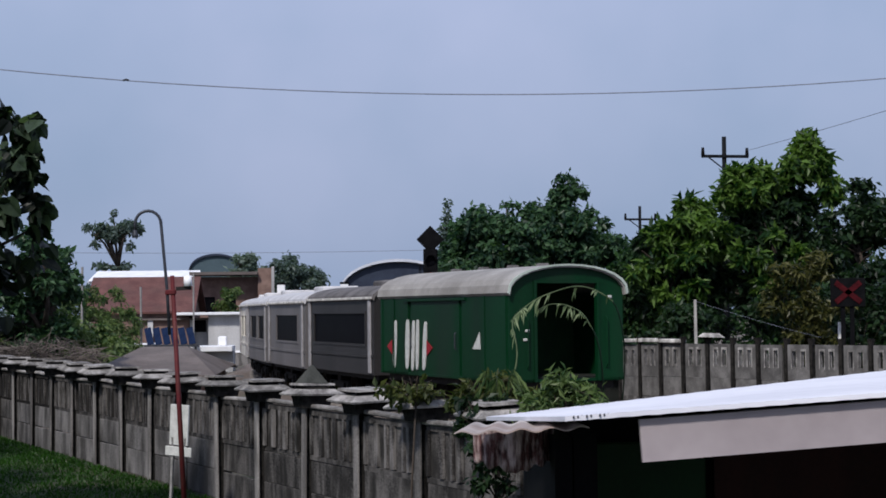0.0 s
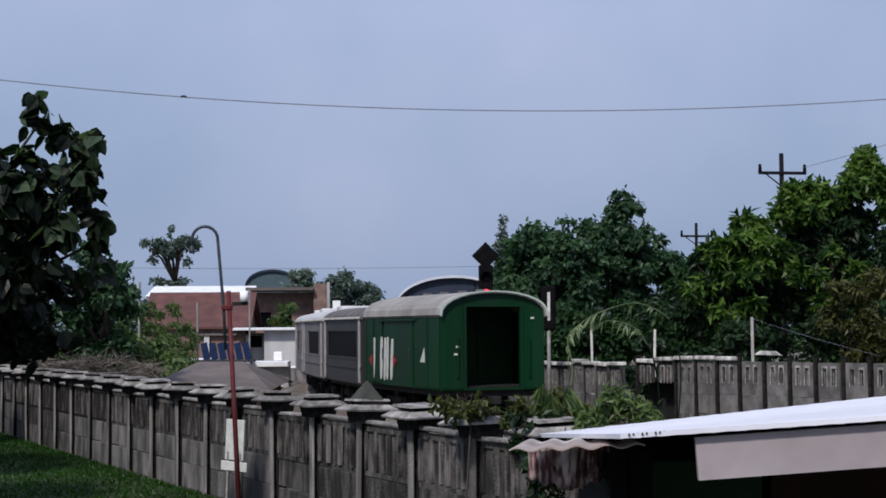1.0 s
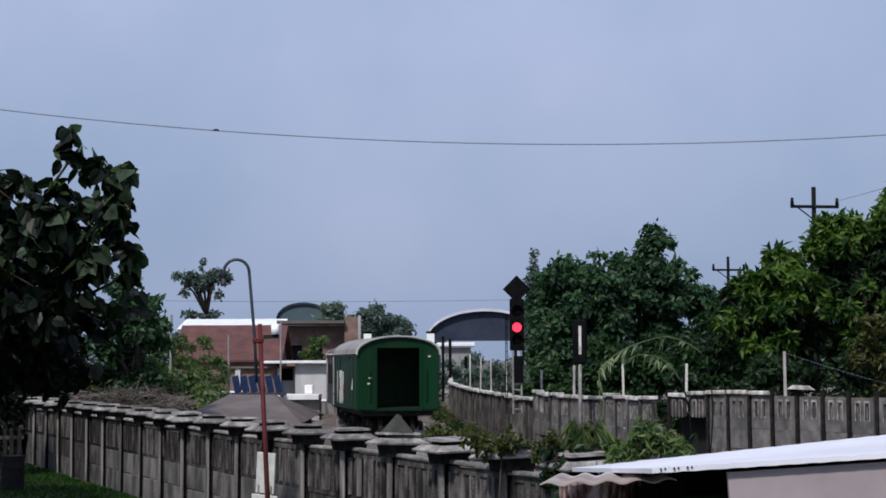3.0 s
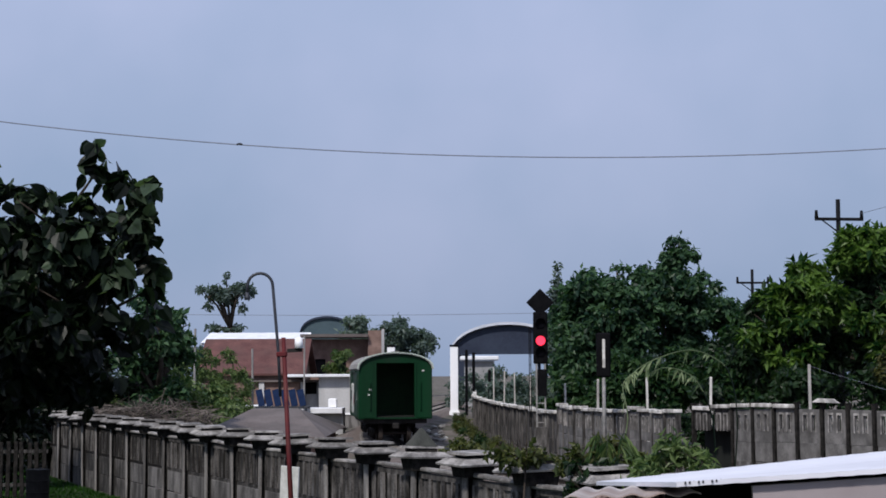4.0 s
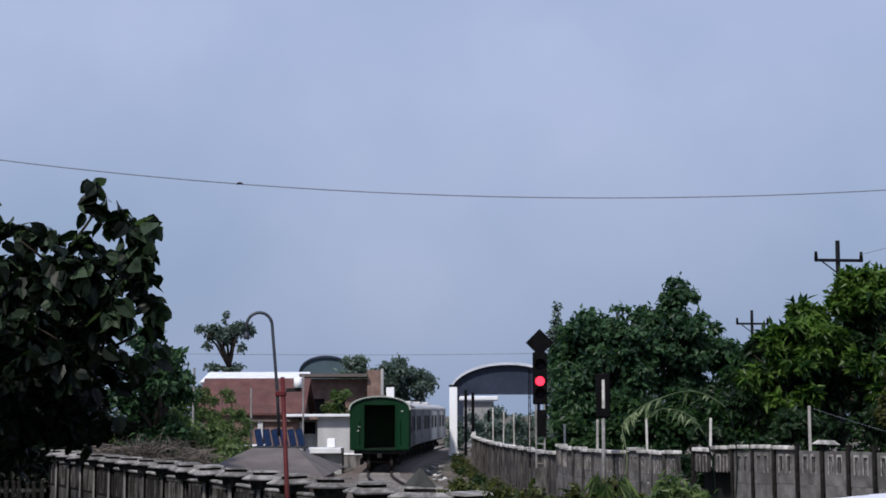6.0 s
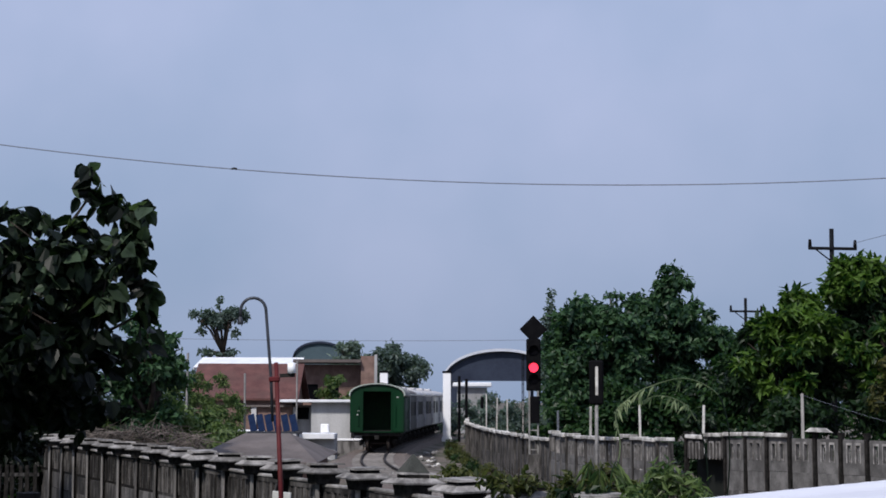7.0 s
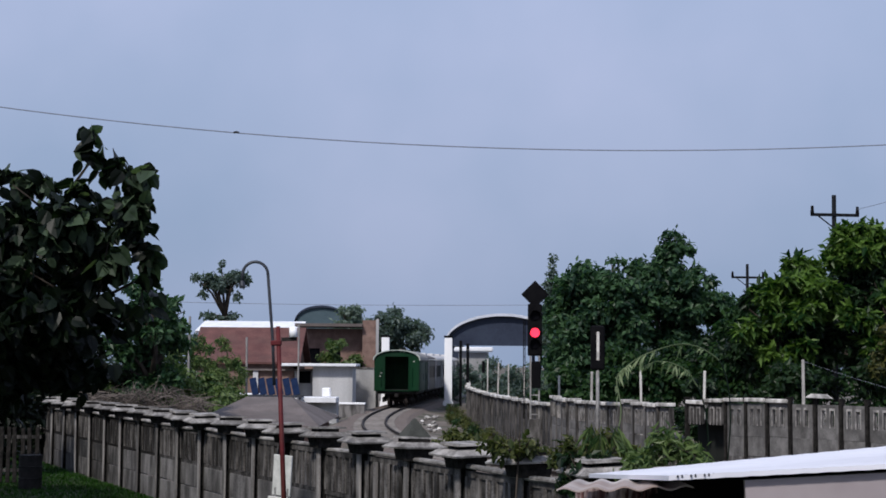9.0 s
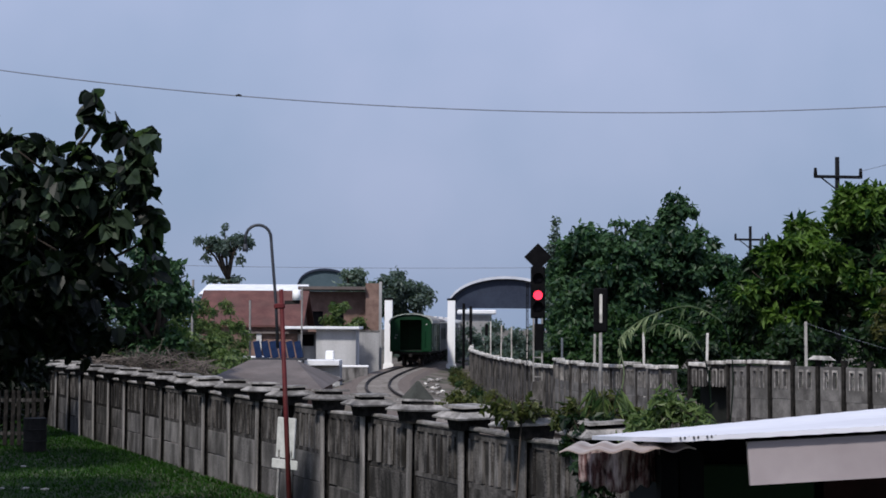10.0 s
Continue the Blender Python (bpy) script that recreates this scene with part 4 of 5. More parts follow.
px_free_tree("tall pale green weeds behind the concrete fence", -11.2, 75, 0.3, 4.9, 1.6, 1.0, LEAF_OLIVE, 5000, 0.22, 12, n=46, blob=0.32, name="bush", aspect=0.3)
px_free_tree("tall pale green weeds behind the concrete fence", -11.3, 88, 0.3, 3.5, 1.0, 0.7, LEAF_OLIVE, 2400, 0.22, 140, n=28, blob=0.32, name="bush", aspect=0.3)
px_free_tree("tall pale green weeds behind the concrete fence", -12.6, 72, 0.3, 5.0, 1.6, 1.0, LEAF_OLIVE, 3200, 0.22, 13, n=34, blob=0.32, name="bush", aspect=0.3)
px_free_tree("shrub growing against the brick building", -6.6, 108, 1.6, 5.0, 1.2, 0.8, LEAF_OLIVE, 1600, 0.28, 14, n=20, blob=0.4, name="bush")
px_free_tree("dark shrub behind the concrete fence", -11.9, 57.2, 0.5, 4.3, 0.9, 0.8, LEAF_SHADED, 3000, 0.24, 29, n=24, blob=0.5, name="bush")
px_free_tree("dark shrub behind the concrete fence", -13.2, 56, 0.5, 4.2, 1.8, 1.0, LEAF_SHADED, 4500, 0.24, 15, n=34, blob=0.5, name="bush")
px_free_tree("dark shrub behind the concrete fence", -15.6, 58, 0.5, 4.8, 1.8, 1.0, LEAF_SHADED, 4500, 0.24, 16, n=34, blob=0.5, name="bush")


px_free_tree("tall pale green weeds behind the concrete fence", -10.4, 79, 0.3, 4.5, 1.2, 0.8, LEAF_OLIVE, 3000, 0.22, 17, n=24, blob=0.32, name="bush", aspect=0.3)
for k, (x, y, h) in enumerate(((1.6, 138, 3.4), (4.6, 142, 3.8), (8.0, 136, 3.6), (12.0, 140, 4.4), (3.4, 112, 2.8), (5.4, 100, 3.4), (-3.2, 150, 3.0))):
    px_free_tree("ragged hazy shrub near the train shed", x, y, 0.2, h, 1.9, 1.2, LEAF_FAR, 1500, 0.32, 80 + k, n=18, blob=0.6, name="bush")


def build_brush_pile():
    rng = np.random.default_rng(4)
    bm = bmesh.new()
    for k in range(700):
        f = rng.uniform(-1, 1)
        c = Vector((-9.7 + 2.0 * f, 55.0 + rng.normal(0, 0.35), rng.uniform(1.5, 2.08 + 0.32 * (1 - f * f) + 0.12 * rng.normal())))
        d = Vector((rng.normal(0, 0.26), rng.normal(0, 0.2), rng.normal(0, 0.15)))
        tube(bm, [c - d, c + Vector((0, 0, 0.05)), c + d], [0.007, 0.012, 0.004], 4)
    frustum(bm, 0.0, 1.9, 1.5, 0.9, -9.7, 55.0)
    return solid("brush_heap", bm, DRY_TWIG, "heap of dry brown twigs piled behind the concrete fence", "brush heap", kind="stuff")


build_brush_pile()
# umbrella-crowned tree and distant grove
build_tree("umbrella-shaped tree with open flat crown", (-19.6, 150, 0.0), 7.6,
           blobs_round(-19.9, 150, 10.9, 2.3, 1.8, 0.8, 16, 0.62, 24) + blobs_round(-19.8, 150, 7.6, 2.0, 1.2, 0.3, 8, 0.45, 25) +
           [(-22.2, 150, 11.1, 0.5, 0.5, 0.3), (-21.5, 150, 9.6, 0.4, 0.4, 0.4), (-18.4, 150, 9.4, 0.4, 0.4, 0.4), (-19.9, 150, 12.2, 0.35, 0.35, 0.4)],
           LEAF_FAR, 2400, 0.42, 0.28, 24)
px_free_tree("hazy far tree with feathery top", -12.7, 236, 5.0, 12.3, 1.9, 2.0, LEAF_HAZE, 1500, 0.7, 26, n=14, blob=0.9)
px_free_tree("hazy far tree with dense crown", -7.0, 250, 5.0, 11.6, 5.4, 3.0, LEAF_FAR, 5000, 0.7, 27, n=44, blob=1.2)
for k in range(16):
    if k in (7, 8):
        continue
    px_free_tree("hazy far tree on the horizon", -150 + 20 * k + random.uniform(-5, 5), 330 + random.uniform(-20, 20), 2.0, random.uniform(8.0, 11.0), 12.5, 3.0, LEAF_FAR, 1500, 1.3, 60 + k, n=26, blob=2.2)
# trees behind the right-hand fence
build_tree("tall dark green tree behind the railway fence", (8.2, 82, 0.0), 3.2,
           blobs_round(7.75, 82, 5.5, 2.45, 2.0, 2.9, 76, 0.75, 31) + blobs_round(6.4, 82, 3.4, 1.2, 1.2, 1.6, 16, 0.6, 30) + [(8.9, 82, 8.4, 0.35, 0.3, 0.25), (9.6, 82, 8.2, 0.4, 0.3, 0.3), (8.5, 82, 8.6, 0.3, 0.3, 0.15)],
           LEAF_TALL, 19000, 0.34, 0.24, 31)
build_tree("tall dark green tree with uneven top behind the fence", (11.6, 84, 0.0), 3.6,
           blobs_round(11.5, 84, 6.9, 1.9, 1.8, 2.9, 46, 0.7, 32) + blobs_round(13.2, 84, 4.9, 1.8, 1.5, 2.2, 34, 0.65, 29) + [(11.8, 84, 9.9, 0.7, 0.5, 0.4), (12.4, 84, 9.3, 0.6, 0.5, 0.4), (13.6, 84, 7.6, 0.5, 0.5, 0.4), (14.6, 84, 6.2, 0.9, 0.8, 0.7), (15.5, 84, 5.9, 0.9, 0.8, 0.8), (16.3, 84, 5.4, 0.9, 0.8, 0.8), (15.0, 84, 4.6, 1.2, 0.8, 1.0)],
           LEAF_TALL, 19000, 0.34, 0.24, 32)
build_tree("slender pointed hazy tree behind the fence", (6.7, 96, 0.0), 3.0,
           [(6.55, 96, 9.3, 0.15, 0.15, 0.7), (6.45, 96, 8.5, 0.25, 0.25, 0.6), (6.35, 96, 7.6, 0.4, 0.4, 0.7), (6.4, 96, 6.4, 0.6, 0.6, 0.8), (6.4, 96, 5.0, 0.8, 0.8, 1.0)],
           LEAF_FAR, 1500, 0.3, 0.14, 38)
# Dark crown inside, sunlit sprays outside: light is put into two leaf colours.
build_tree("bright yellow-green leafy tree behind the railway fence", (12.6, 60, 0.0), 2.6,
           blobs_round(12.5, 60.4, 4.4, 2.0, 1.2, 2.0, 50, 0.5, 33), LEAF_DEEP_SHADE, 11000, 0.34, 0.2, 33, aspect=0.42,
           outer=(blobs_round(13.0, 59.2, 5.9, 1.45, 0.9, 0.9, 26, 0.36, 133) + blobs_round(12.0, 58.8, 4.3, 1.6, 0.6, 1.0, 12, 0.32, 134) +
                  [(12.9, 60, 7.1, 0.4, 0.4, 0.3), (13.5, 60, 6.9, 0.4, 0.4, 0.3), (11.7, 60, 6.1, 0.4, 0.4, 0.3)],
                  LEAF_SUNLIT, 8000, "sunlit yellow-green leaf sprays"))
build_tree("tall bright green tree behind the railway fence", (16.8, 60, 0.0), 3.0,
           blobs_round(16.4, 60.5, 5.2, 2.3, 1.3, 2.8, 76, 0.55, 34), LEAF_DEEP_SHADE, 14000, 0.35, 0.22, 34, aspect=0.42,
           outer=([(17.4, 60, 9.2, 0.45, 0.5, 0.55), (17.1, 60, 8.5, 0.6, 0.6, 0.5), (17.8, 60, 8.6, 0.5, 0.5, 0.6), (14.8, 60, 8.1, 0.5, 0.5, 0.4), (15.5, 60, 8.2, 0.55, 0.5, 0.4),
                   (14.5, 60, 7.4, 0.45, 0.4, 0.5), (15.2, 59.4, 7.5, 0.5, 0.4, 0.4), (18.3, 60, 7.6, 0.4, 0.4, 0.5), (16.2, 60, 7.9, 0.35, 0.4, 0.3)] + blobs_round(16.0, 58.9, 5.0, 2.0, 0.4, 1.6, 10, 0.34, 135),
                  LEAF_SUNLIT, 8000, "sunlit bright green leaf sprays"))
px_free_tree("sunburnt olive shrub behind the railway fence", 13.9, 48.5, 1.9, 4.9, 1.25, 0.6, LEAF_WARM, 3200, 0.22, 136, n=36, blob=0.34, name="bush", aspect=0.4)
px_free_tree("dense green tree behind the railway fence", 14.5, 65, 1.4, 7.0, 1.5, 1.4, LEAF_DEEP_SHADE, 9000, 0.28, 19, n=44, blob=0.6)
px_free_tree("dark green tree behind the railway fence", 21.8, 66, 1.6, 8.3, 2.4, 1.8, LEAF_DEEP_SHADE, 12000, 0.30, 35, n=50, blob=0.6)
# Low bushes: shade at the trees' feet is put into the leaf colour.
px_free_tree("low dark bush behind the railway fence", 10.6, 54, 0.6, 3.4, 3.0, 1.2, LEAF_DEEP_SHADE, 6500, 0.25, 36, n=40, blob=0.45, name="bush")
px_free_tree("low dark bush behind the railway fence", 15.8, 50, 0.6, 4.2, 3.2, 1.2, LEAF_DEEP_SHADE, 7500, 0.25, 28, n=44, blob=0.5, name="bush")
px_free_tree("low dark bush behind the railway fence", 8.9, 74, 0.6, 4.6, 2.6, 1.2, LEAF_MID, 9000, 0.28, 48, n=44, blob=0.6, name="bush")
px_free_tree("low dark bush behind the railway fence", 13.4, 74, 0.6, 5.0, 2.6, 1.2, LEAF_DEEP_SHADE, 9000, 0.28, 49, n=44, blob=0.6, name="bush")
px_free_tree("low dark bush behind the railway fence", 18.6, 56, 0.6, 4.6, 2.2, 1.2, LEAF_DEEP_SHADE, 7500, 0.26, 47, n=40, blob=0.55, name="bush")
px_free_tree("low dark bush behind the railway fence", 6.2, 70, 0.6, 3.8, 2.2, 1.2, LEAF_MID, 5000, 0.26, 37, n=36, blob=0.5, name="bush")
px_free_tree("hazy dark tree row far behind the fence", 25.0, 92, 1.0, 8.6, 6.0, 2.5, LEAF_MID, 9000, 0.4, 39, n=50, blob=1.0)


def build_fronds(label, base, angles, length, seed, mat, spread=1.0, up=0.8):
    """An arching plant: curved stalks with drooping leaflets."""
    rng = random.Random(seed)
    plant = thing("arching_plant", label, "plant")
    verts, faces = [], []
    for a in angles:
        L = length * rng.uniform(0.82, 1.08)
        d = Vector((math.cos(a) * spread, math.sin(a) * spread * 0.6, 0))
        pts = []
        for i in range(9):
            f = i / 8
            pts.append(Vector(base) + d * L * (f * 0.75) + Vector((0, 0, L * up * (2.2 * f - 1.9 * f * f))))
        part("stalk", tube(bmesh.new(), pts, [0.011 - 0.001 * i for i in range(9)], 5), LEAF_MID, plant)
        for i in range(2, 9):
            for sgn in (-1, 1):
                for j in range(4):
                    p = pts[i - 1].lerp(pts[i], rng.random())
                    side = d.normalized().cross(Vector((0, 0, 1))) * sgn
                    tip = p + side * rng.uniform(0.05, 0.16) + d.normalized() * rng.uniform(0.02, 0.16) + Vector((0, 0, -rng.uniform(0.12, 0.38)))
                    w = d.normalized() * 0.013
                    m = p.lerp(tip, 0.5) + Vector((0, 0, 0.04))
                    n = len(verts)
                    verts += [p, m + w, tip, m - w]
                    faces += [(n, n + 1, n + 2), (n, n + 2, n + 3)]
    me = bpy.data.meshes.new("foliage")
    me.from_pydata([tuple(v) for v in verts], [], faces)
    me.materials.append(mat)
    tagged(part("foliage", me, None, plant), kind="stuff")
    return plant


def build_spray(label, stems, seed, mat):
    """A tall weed whose bare stalks arch over and carry sparse hanging blades."""
    rng = random.Random(seed)
    plant = thing("arching_plant", label, "plant")
    verts, faces = [], []
    for keys in stems:
        pts = []
        for a, b, c, d in zip([keys[0]] + keys, keys, keys[1:], keys[2:] + [keys[-1]]):
            a, b, c, d = (Vector(p) for p in (a, b, c, d))
            for i in range(5):
                u = i / 5
                pts.append(0.5 * (2 * b + (c - a) * u + (2 * a - 5 * b + 4 * c - d) * u * u + (3 * b - a - 3 * c + d) * u ** 3))
        pts.append(Vector(keys[-1]))
        n = len(pts)
        h = int(n * 0.36)
        part("stalk", tube(bmesh.new(), pts[:h + 1], 0.013, 6), LEAF_DEEP_SHADE, plant)
        part("arching_tip", tube(bmesh.new(), pts[h:], [0.014 - 0.008 * i / (n - h) for i in range(n - h)], 6), mat, plant, "pale arching tip")
        for k in range(24):
            i = rng.randrange(int(n * 0.36), n - 1)
            p = pts[i].lerp(pts[i + 1], rng.random())
            along_stem = (pts[i + 1] - pts[i]).normalized()
            tip = p + along_stem * rng.uniform(-0.02, 0.16) + Vector((rng.uniform(-0.06, 0.06), rng.uniform(-0.12, 0.12), -rng.uniform(0.06, 0.30)))
            w = along_stem * rng.uniform(0.012, 0.028)
            m = p.lerp(tip, 0.5) + Vector((0, 0, 0.03))
            q = len(verts)
            verts += [p, m + w, tip, m - w]
            faces += [(q, q + 1, q + 2), (q, q + 2, q + 3)]
    me = bpy.data.meshes.new("foliage")
    me.from_pydata([tuple(v) for v in verts], [], faces)
    me.materials.append(mat)
    tagged(part("foliage", me, None, plant), kind="stuff")
    return plant


build_spray("tall weed with pale stalks arching above the fence", [
    [(5.0, 30, 0.0), (5.25, 30, 2.2), (5.15, 30, 3.25), (4.85, 30, 3.60), (4.40, 30, 3.74), (3.85, 30, 3.60), (3.5, 30, 3.42), (3.27, 30, 3.20)],
    [(4.9, 30.1, 0.0), (4.85, 30.1, 2.3), (4.6, 30.1, 3.1), (4.3, 30.1, 3.36), (3.95, 30.1, 3.42), (3.65, 30.1, 3.30)],
    [(3.3, 30.0, 0.0), (3.15, 30.0, 1.6), (3.28, 30.0, 2.5), (3.2, 30.0, 3.1), (3.4, 30.0, 3.34)]], 51, LEAF_PALE)
build_fronds("young arching shoots beside the concrete fence", (2.05, 20.6, 1.6), (0.6, 2.6, 4.4), 0.85, 52, LEAF_OLIVE, 0.5, 1.7)
# creepers along the near fence
px_free_tree("yellowish creeper on the concrete fence", 0.95, 21.9, 2.16, 2.38, 0.4, 0.3, LEAF_YELLOW, 330, 0.12, 41, n=18, blob=0.10, name="bush")
px_free_tree("green creeper on the concrete fence", 2.62, 19.3, 1.7, 2.52, 0.42, 0.4, LEAF_OLIVE, 1900, 0.15, 42, n=30, blob=0.17, name="bush", aspect=0.3)
px_free_tree("green creeper on the concrete fence", 1.75, 20.4, 1.7, 2.3, 0.5, 0.3, LEAF_DEEP_SHADE, 1300, 0.11, 44, n=24, blob=0.12, name="bush")
px_free_tree("dark ivy hanging on the concrete fence", 1.78, 19.4, 0.9, 1.95, 0.22, 0.25, LEAF_DEEP_SHADE, 700, 0.11, 43, n=16, blob=0.11, name="bush")
px_free_tree("yellowish creeper on the concrete fence", 1.95, 20.9, 1.95, 2.5, 0.6, 0.3, LEAF_YELLOW, 900, 0.13, 46, n=18, blob=0.11, name="bush", aspect=0.35)
px_free_tree("trailing creeper over the concrete fence", 3.1, 18.6, 1.6, 2.28, 0.5, 0.3, LEAF_MID, 1600, 0.13, 53, n=20, blob=0.14, name="bush", aspect=0.35)
px_free_tree("shrub growing against the brick building", -5.5, 112.0, 0.3, 4.4, 0.8, 0.5, LEAF_OLIVE, 1800, 0.28, 54, n=20, blob=0.4, name="bush")
WEEDS = random.Random(77)
for k in range(16):
    y = 48 + 4.2 * k
    px_free_tree("scrubby weeds along the railway fence", float(np.interp(y, [48, 57, 67, 81, 100, 128], [6.3, 3.7, 2.4, 1.5, 1.0, 1.5])) + WEEDS.uniform(-0.4, 0.1), y, 0.05, WEEDS.uniform(0.3, 0.7) if k < 8 else WEEDS.uniform(0.4, 1.0), 0.5, 0.4,
                 LEAF_YELLOW if k % 3 else LEAF_MID, 500, 0.15, 100 + k, n=16, blob=0.18, name="bush", aspect=0.35)
px_free_tree("scrubby weeds beside the track", 0.6, 52.0, 0.3, 1.3, 0.9, 0.7, LEAF_YELLOW, 1400, 0.16, 45, n=18, blob=0.22, name="bush")


# ---- signals ----
def build_signal():
    sig = thing("railway_signal", "black railway signal showing red under a diamond board", "railway signal", pose(3.55, 62.0, 0.44))
    part("base", frustum(bmesh.new(), 0.0, 0.9, 0.34, 0.20), CONCRETE_PALE, sig, "stained concrete foot")
    bm = bmesh.new()
    for sx in (-0.16, 0.16):
        box(bm, sx - 0.03, sx + 0.03, -0.03, 0.03, 0.9, 3.4)
    for k in range(6):
        box(bm, -0.16, 0.16, -0.02, 0.02, 1.05 + 0.36 * k, 1.09 + 0.36 * k)
    part("lattice_mast", bm, SIGNAL_GREY, sig, "grey lattice mast")
    part("backboard", boxm(-0.27, 0.27, -0.06, 0.04, 3.25, 5.2, bevel=0.04), SIGNAL_BLACK, sig, "black signal backboard")
    for z, m, lab in ((4.12, RED_LAMP, "lit red lens"), (4.76, DARK_GLASS, "unlit lens"), (3.70, DARK_GLASS, "unlit lens")):
        lens = part("lens", disc(bmesh.new(), 0, -0.10, -0.06, z, 0.175), m, sig, lab)
        bm = bmesh.new()
        for k in range(9):
            a0 = math.pi * (k / 9)
            a1 = math.pi * ((k + 1) / 9)
            q = [(0.22 * math.cos(a), z + 0.22 * math.sin(a)) for a in (a0, a1)]
            qi = [(0.19 * math.cos(a), z + 0.19 * math.sin(a)) for a in (a1, a0)]
            prism(bm, q + qi, -0.28, -0.06)
        part("hood", bm, SIGNAL_BLACK, lens, "black lamp hood")
    part("relay_box", boxm(-0.13, 0.22, -0.12, -0.035, 2.05, 3.05, bevel=0.02), SIGNAL_BLACK, sig, "black relay box on the mast")
    bm = boxm(-0.37, 0.37, -0.05, 0.0, -0.37, 0.37, bevel=0.01)
    bmesh.ops.transform(bm, matrix=pose(0, 0, 5.55, 0, 45, 0), verts=bm.verts)
    part("diamond_board", bm, SIGNAL_BLACK, sig, "black diamond board")
    bm = bmesh.new()
    for sx in (-0.42, -0.36):
        box(bm, sx - 0.015, sx + 0.015, 0.1, 0.13, 0.9, 4.6)
    for k in range(12):
        box(bm, -0.42, -0.36, 0.105, 0.125, 1.1 + 0.3 * k, 1.13 + 0.3 * k)
    part("ladder", bm, SIGNAL_BLACK, sig, "narrow access ladder")
    return sig


def build_back_signal():
    sig = thing("railway_signal", "dark signal head seen edge-on on a pale pole", "railway signal", pose(4.95, 52.0, 0.45))
    part("pole", tube(bmesh.new(), [(0, 0, 0), (0, 0, 2.9)], 0.055, 10), SIGNAL_GREY, sig, "pale galvanised pole", smooth=True)
    part("head", boxm(-0.22, 0.22, -0.1, 0.1, 2.75, 4.15, bevel=0.05), SIGNAL_BLACK, sig)
    part("slot_plate", boxm(-0.045, 0.045, -0.125, -0.1, 3.05, 3.95, bevel=0.01), PALE_POST, sig, "pale vertical strip")
    return sig


def build_warning_board():
    b = thing("warning_board", "dark board with a red cross on two posts", "sign", pose(13.3, 42.3, 0.0))
    part("board", boxm(-0.46, 0.46, -0.02, 0.02, 3.3, 4.05, bevel=0.01), SIGNAL_BLACK, b)
    for a in (-38, 38):
        bm = boxm(-0.42, 0.42, -0.04, -0.024 + 0.006 * (a > 0), -0.07, 0.07)
        bmesh.ops.transform(bm, matrix=pose(0, 0, 3.68, 0, a, 0), verts=bm.verts)
        part("cross_bar", bm, SIGN_RED, b, "faded red cross bar")
    for x in (-0.12, 0.12):
        part("post", boxm(x - 0.05, x + 0.05, 0.022, 0.1, 0, 3.4), SIGNAL_BLACK, b)
    return b


build_signal()
build_back_signal()
build_warning_board()


def build_recess():
    r = thing("culvert", "opening under the broken fence bays with an added dark backing", "culvert")
    # Added backing behind the fence gap; its near-black colour holds the shade.
    part("shade_backing", boxm(-0.2, 2.3, 0.55, 0.7, 0.0, 1.75), VOID_DARK, r)
    part("cover_slab", boxm(-0.2, 2.3, 0.12, 0.7, 1.754, 1.82), CONCRETE, r)
    r.matrix_basis = pose(7.1, 47.6, 0.0, 0, 0, -59.3)


build_recess()


def build_gate_post(x, y):
    post = thing("crossing_post", "tall white painted square post beside the track", "post", pose(x, y, 0.0), group="white posts at the track")
    part("shaft", boxm(-0.29, 0.29, -0.29, 0.29, 0.0, 5.35, bevel=0.03), WHITE_PAINT, post)
    part("foot", frustum(bmesh.new(), 0.0, 0.62, 0.42, 0.36), WHITE_PAINT, post)
    part("cap", boxm(-0.33, 0.33, -0.33, 0.33, 5.354, 5.5, bevel=0.02), SIGNAL_BLACK, post, "dark flat cap")
    return post


build_gate_post(-4.05, 123.0)
build_gate_post(0.62, 123.0)


def build_short_posts():
    me = mesh_of(boxm(-0.036, 0.036, -0.036, 0.036, 0, 1, bevel=0.01), PALE_POST, "fence_post")
    for x, y, h in [(3.75, 90, 3.4), (4.25, 84, 3.3), (3.0, 104, 3.7), (3.4, 98, 3.5), (4.6, 64, 2.95), (6.95, 57, 3.2), (8.4, 53, 3.2), (10.1, 46, 3.55), (13.6, 43, 3.6), (13.25, 43, 2.9), (5.1, 56, 3.14)]:
        p = tagged(new("concrete_post", me), "slim pale concrete post standing behind the fence", "post", "slim concrete posts")
        p.matrix_basis = pose(x, y, 0, random.uniform(-1.5, 1.5), random.uniform(-1.5, 1.5), 10)
        p.scale = (1, 1, h)


build_short_posts()


def build_side_fence():
    """Low slatted fence that closes the lawn under the tree."""
    f = thing("slat_fence", "low dark slatted fence in the shade of the tree", "fence")
    # Tree shade on the slats is put into their dark colour.
    slat = mesh_of(boxm(-0.055, 0.055, -0.02, 0.02, 0.05, 1.55, bevel=0.01), SHADED_CONCRETE, "slat")
    for k in range(34):
        part("slat", slat, None, f, at=pose(-10.95 - 0.19 * k, 45.3 - 0.03 * k, random.uniform(-0.03, 0.03), random.uniform(-1, 1), random.uniform(-1.5, 1.5), 0))
    for z in (0.35, 1.25):
        bm = boxm(-6.4, 0.1, -0.05, -0.021, z, z + 0.09)
        part("rail", bm, CONCRETE, f, at=pose(-10.95, 45.34, 0, 0, 0, 9))
    d = thing("drum", "dark metal drum standing on the lawn", "drum", pose(-10.7, 43.6, 0.0))
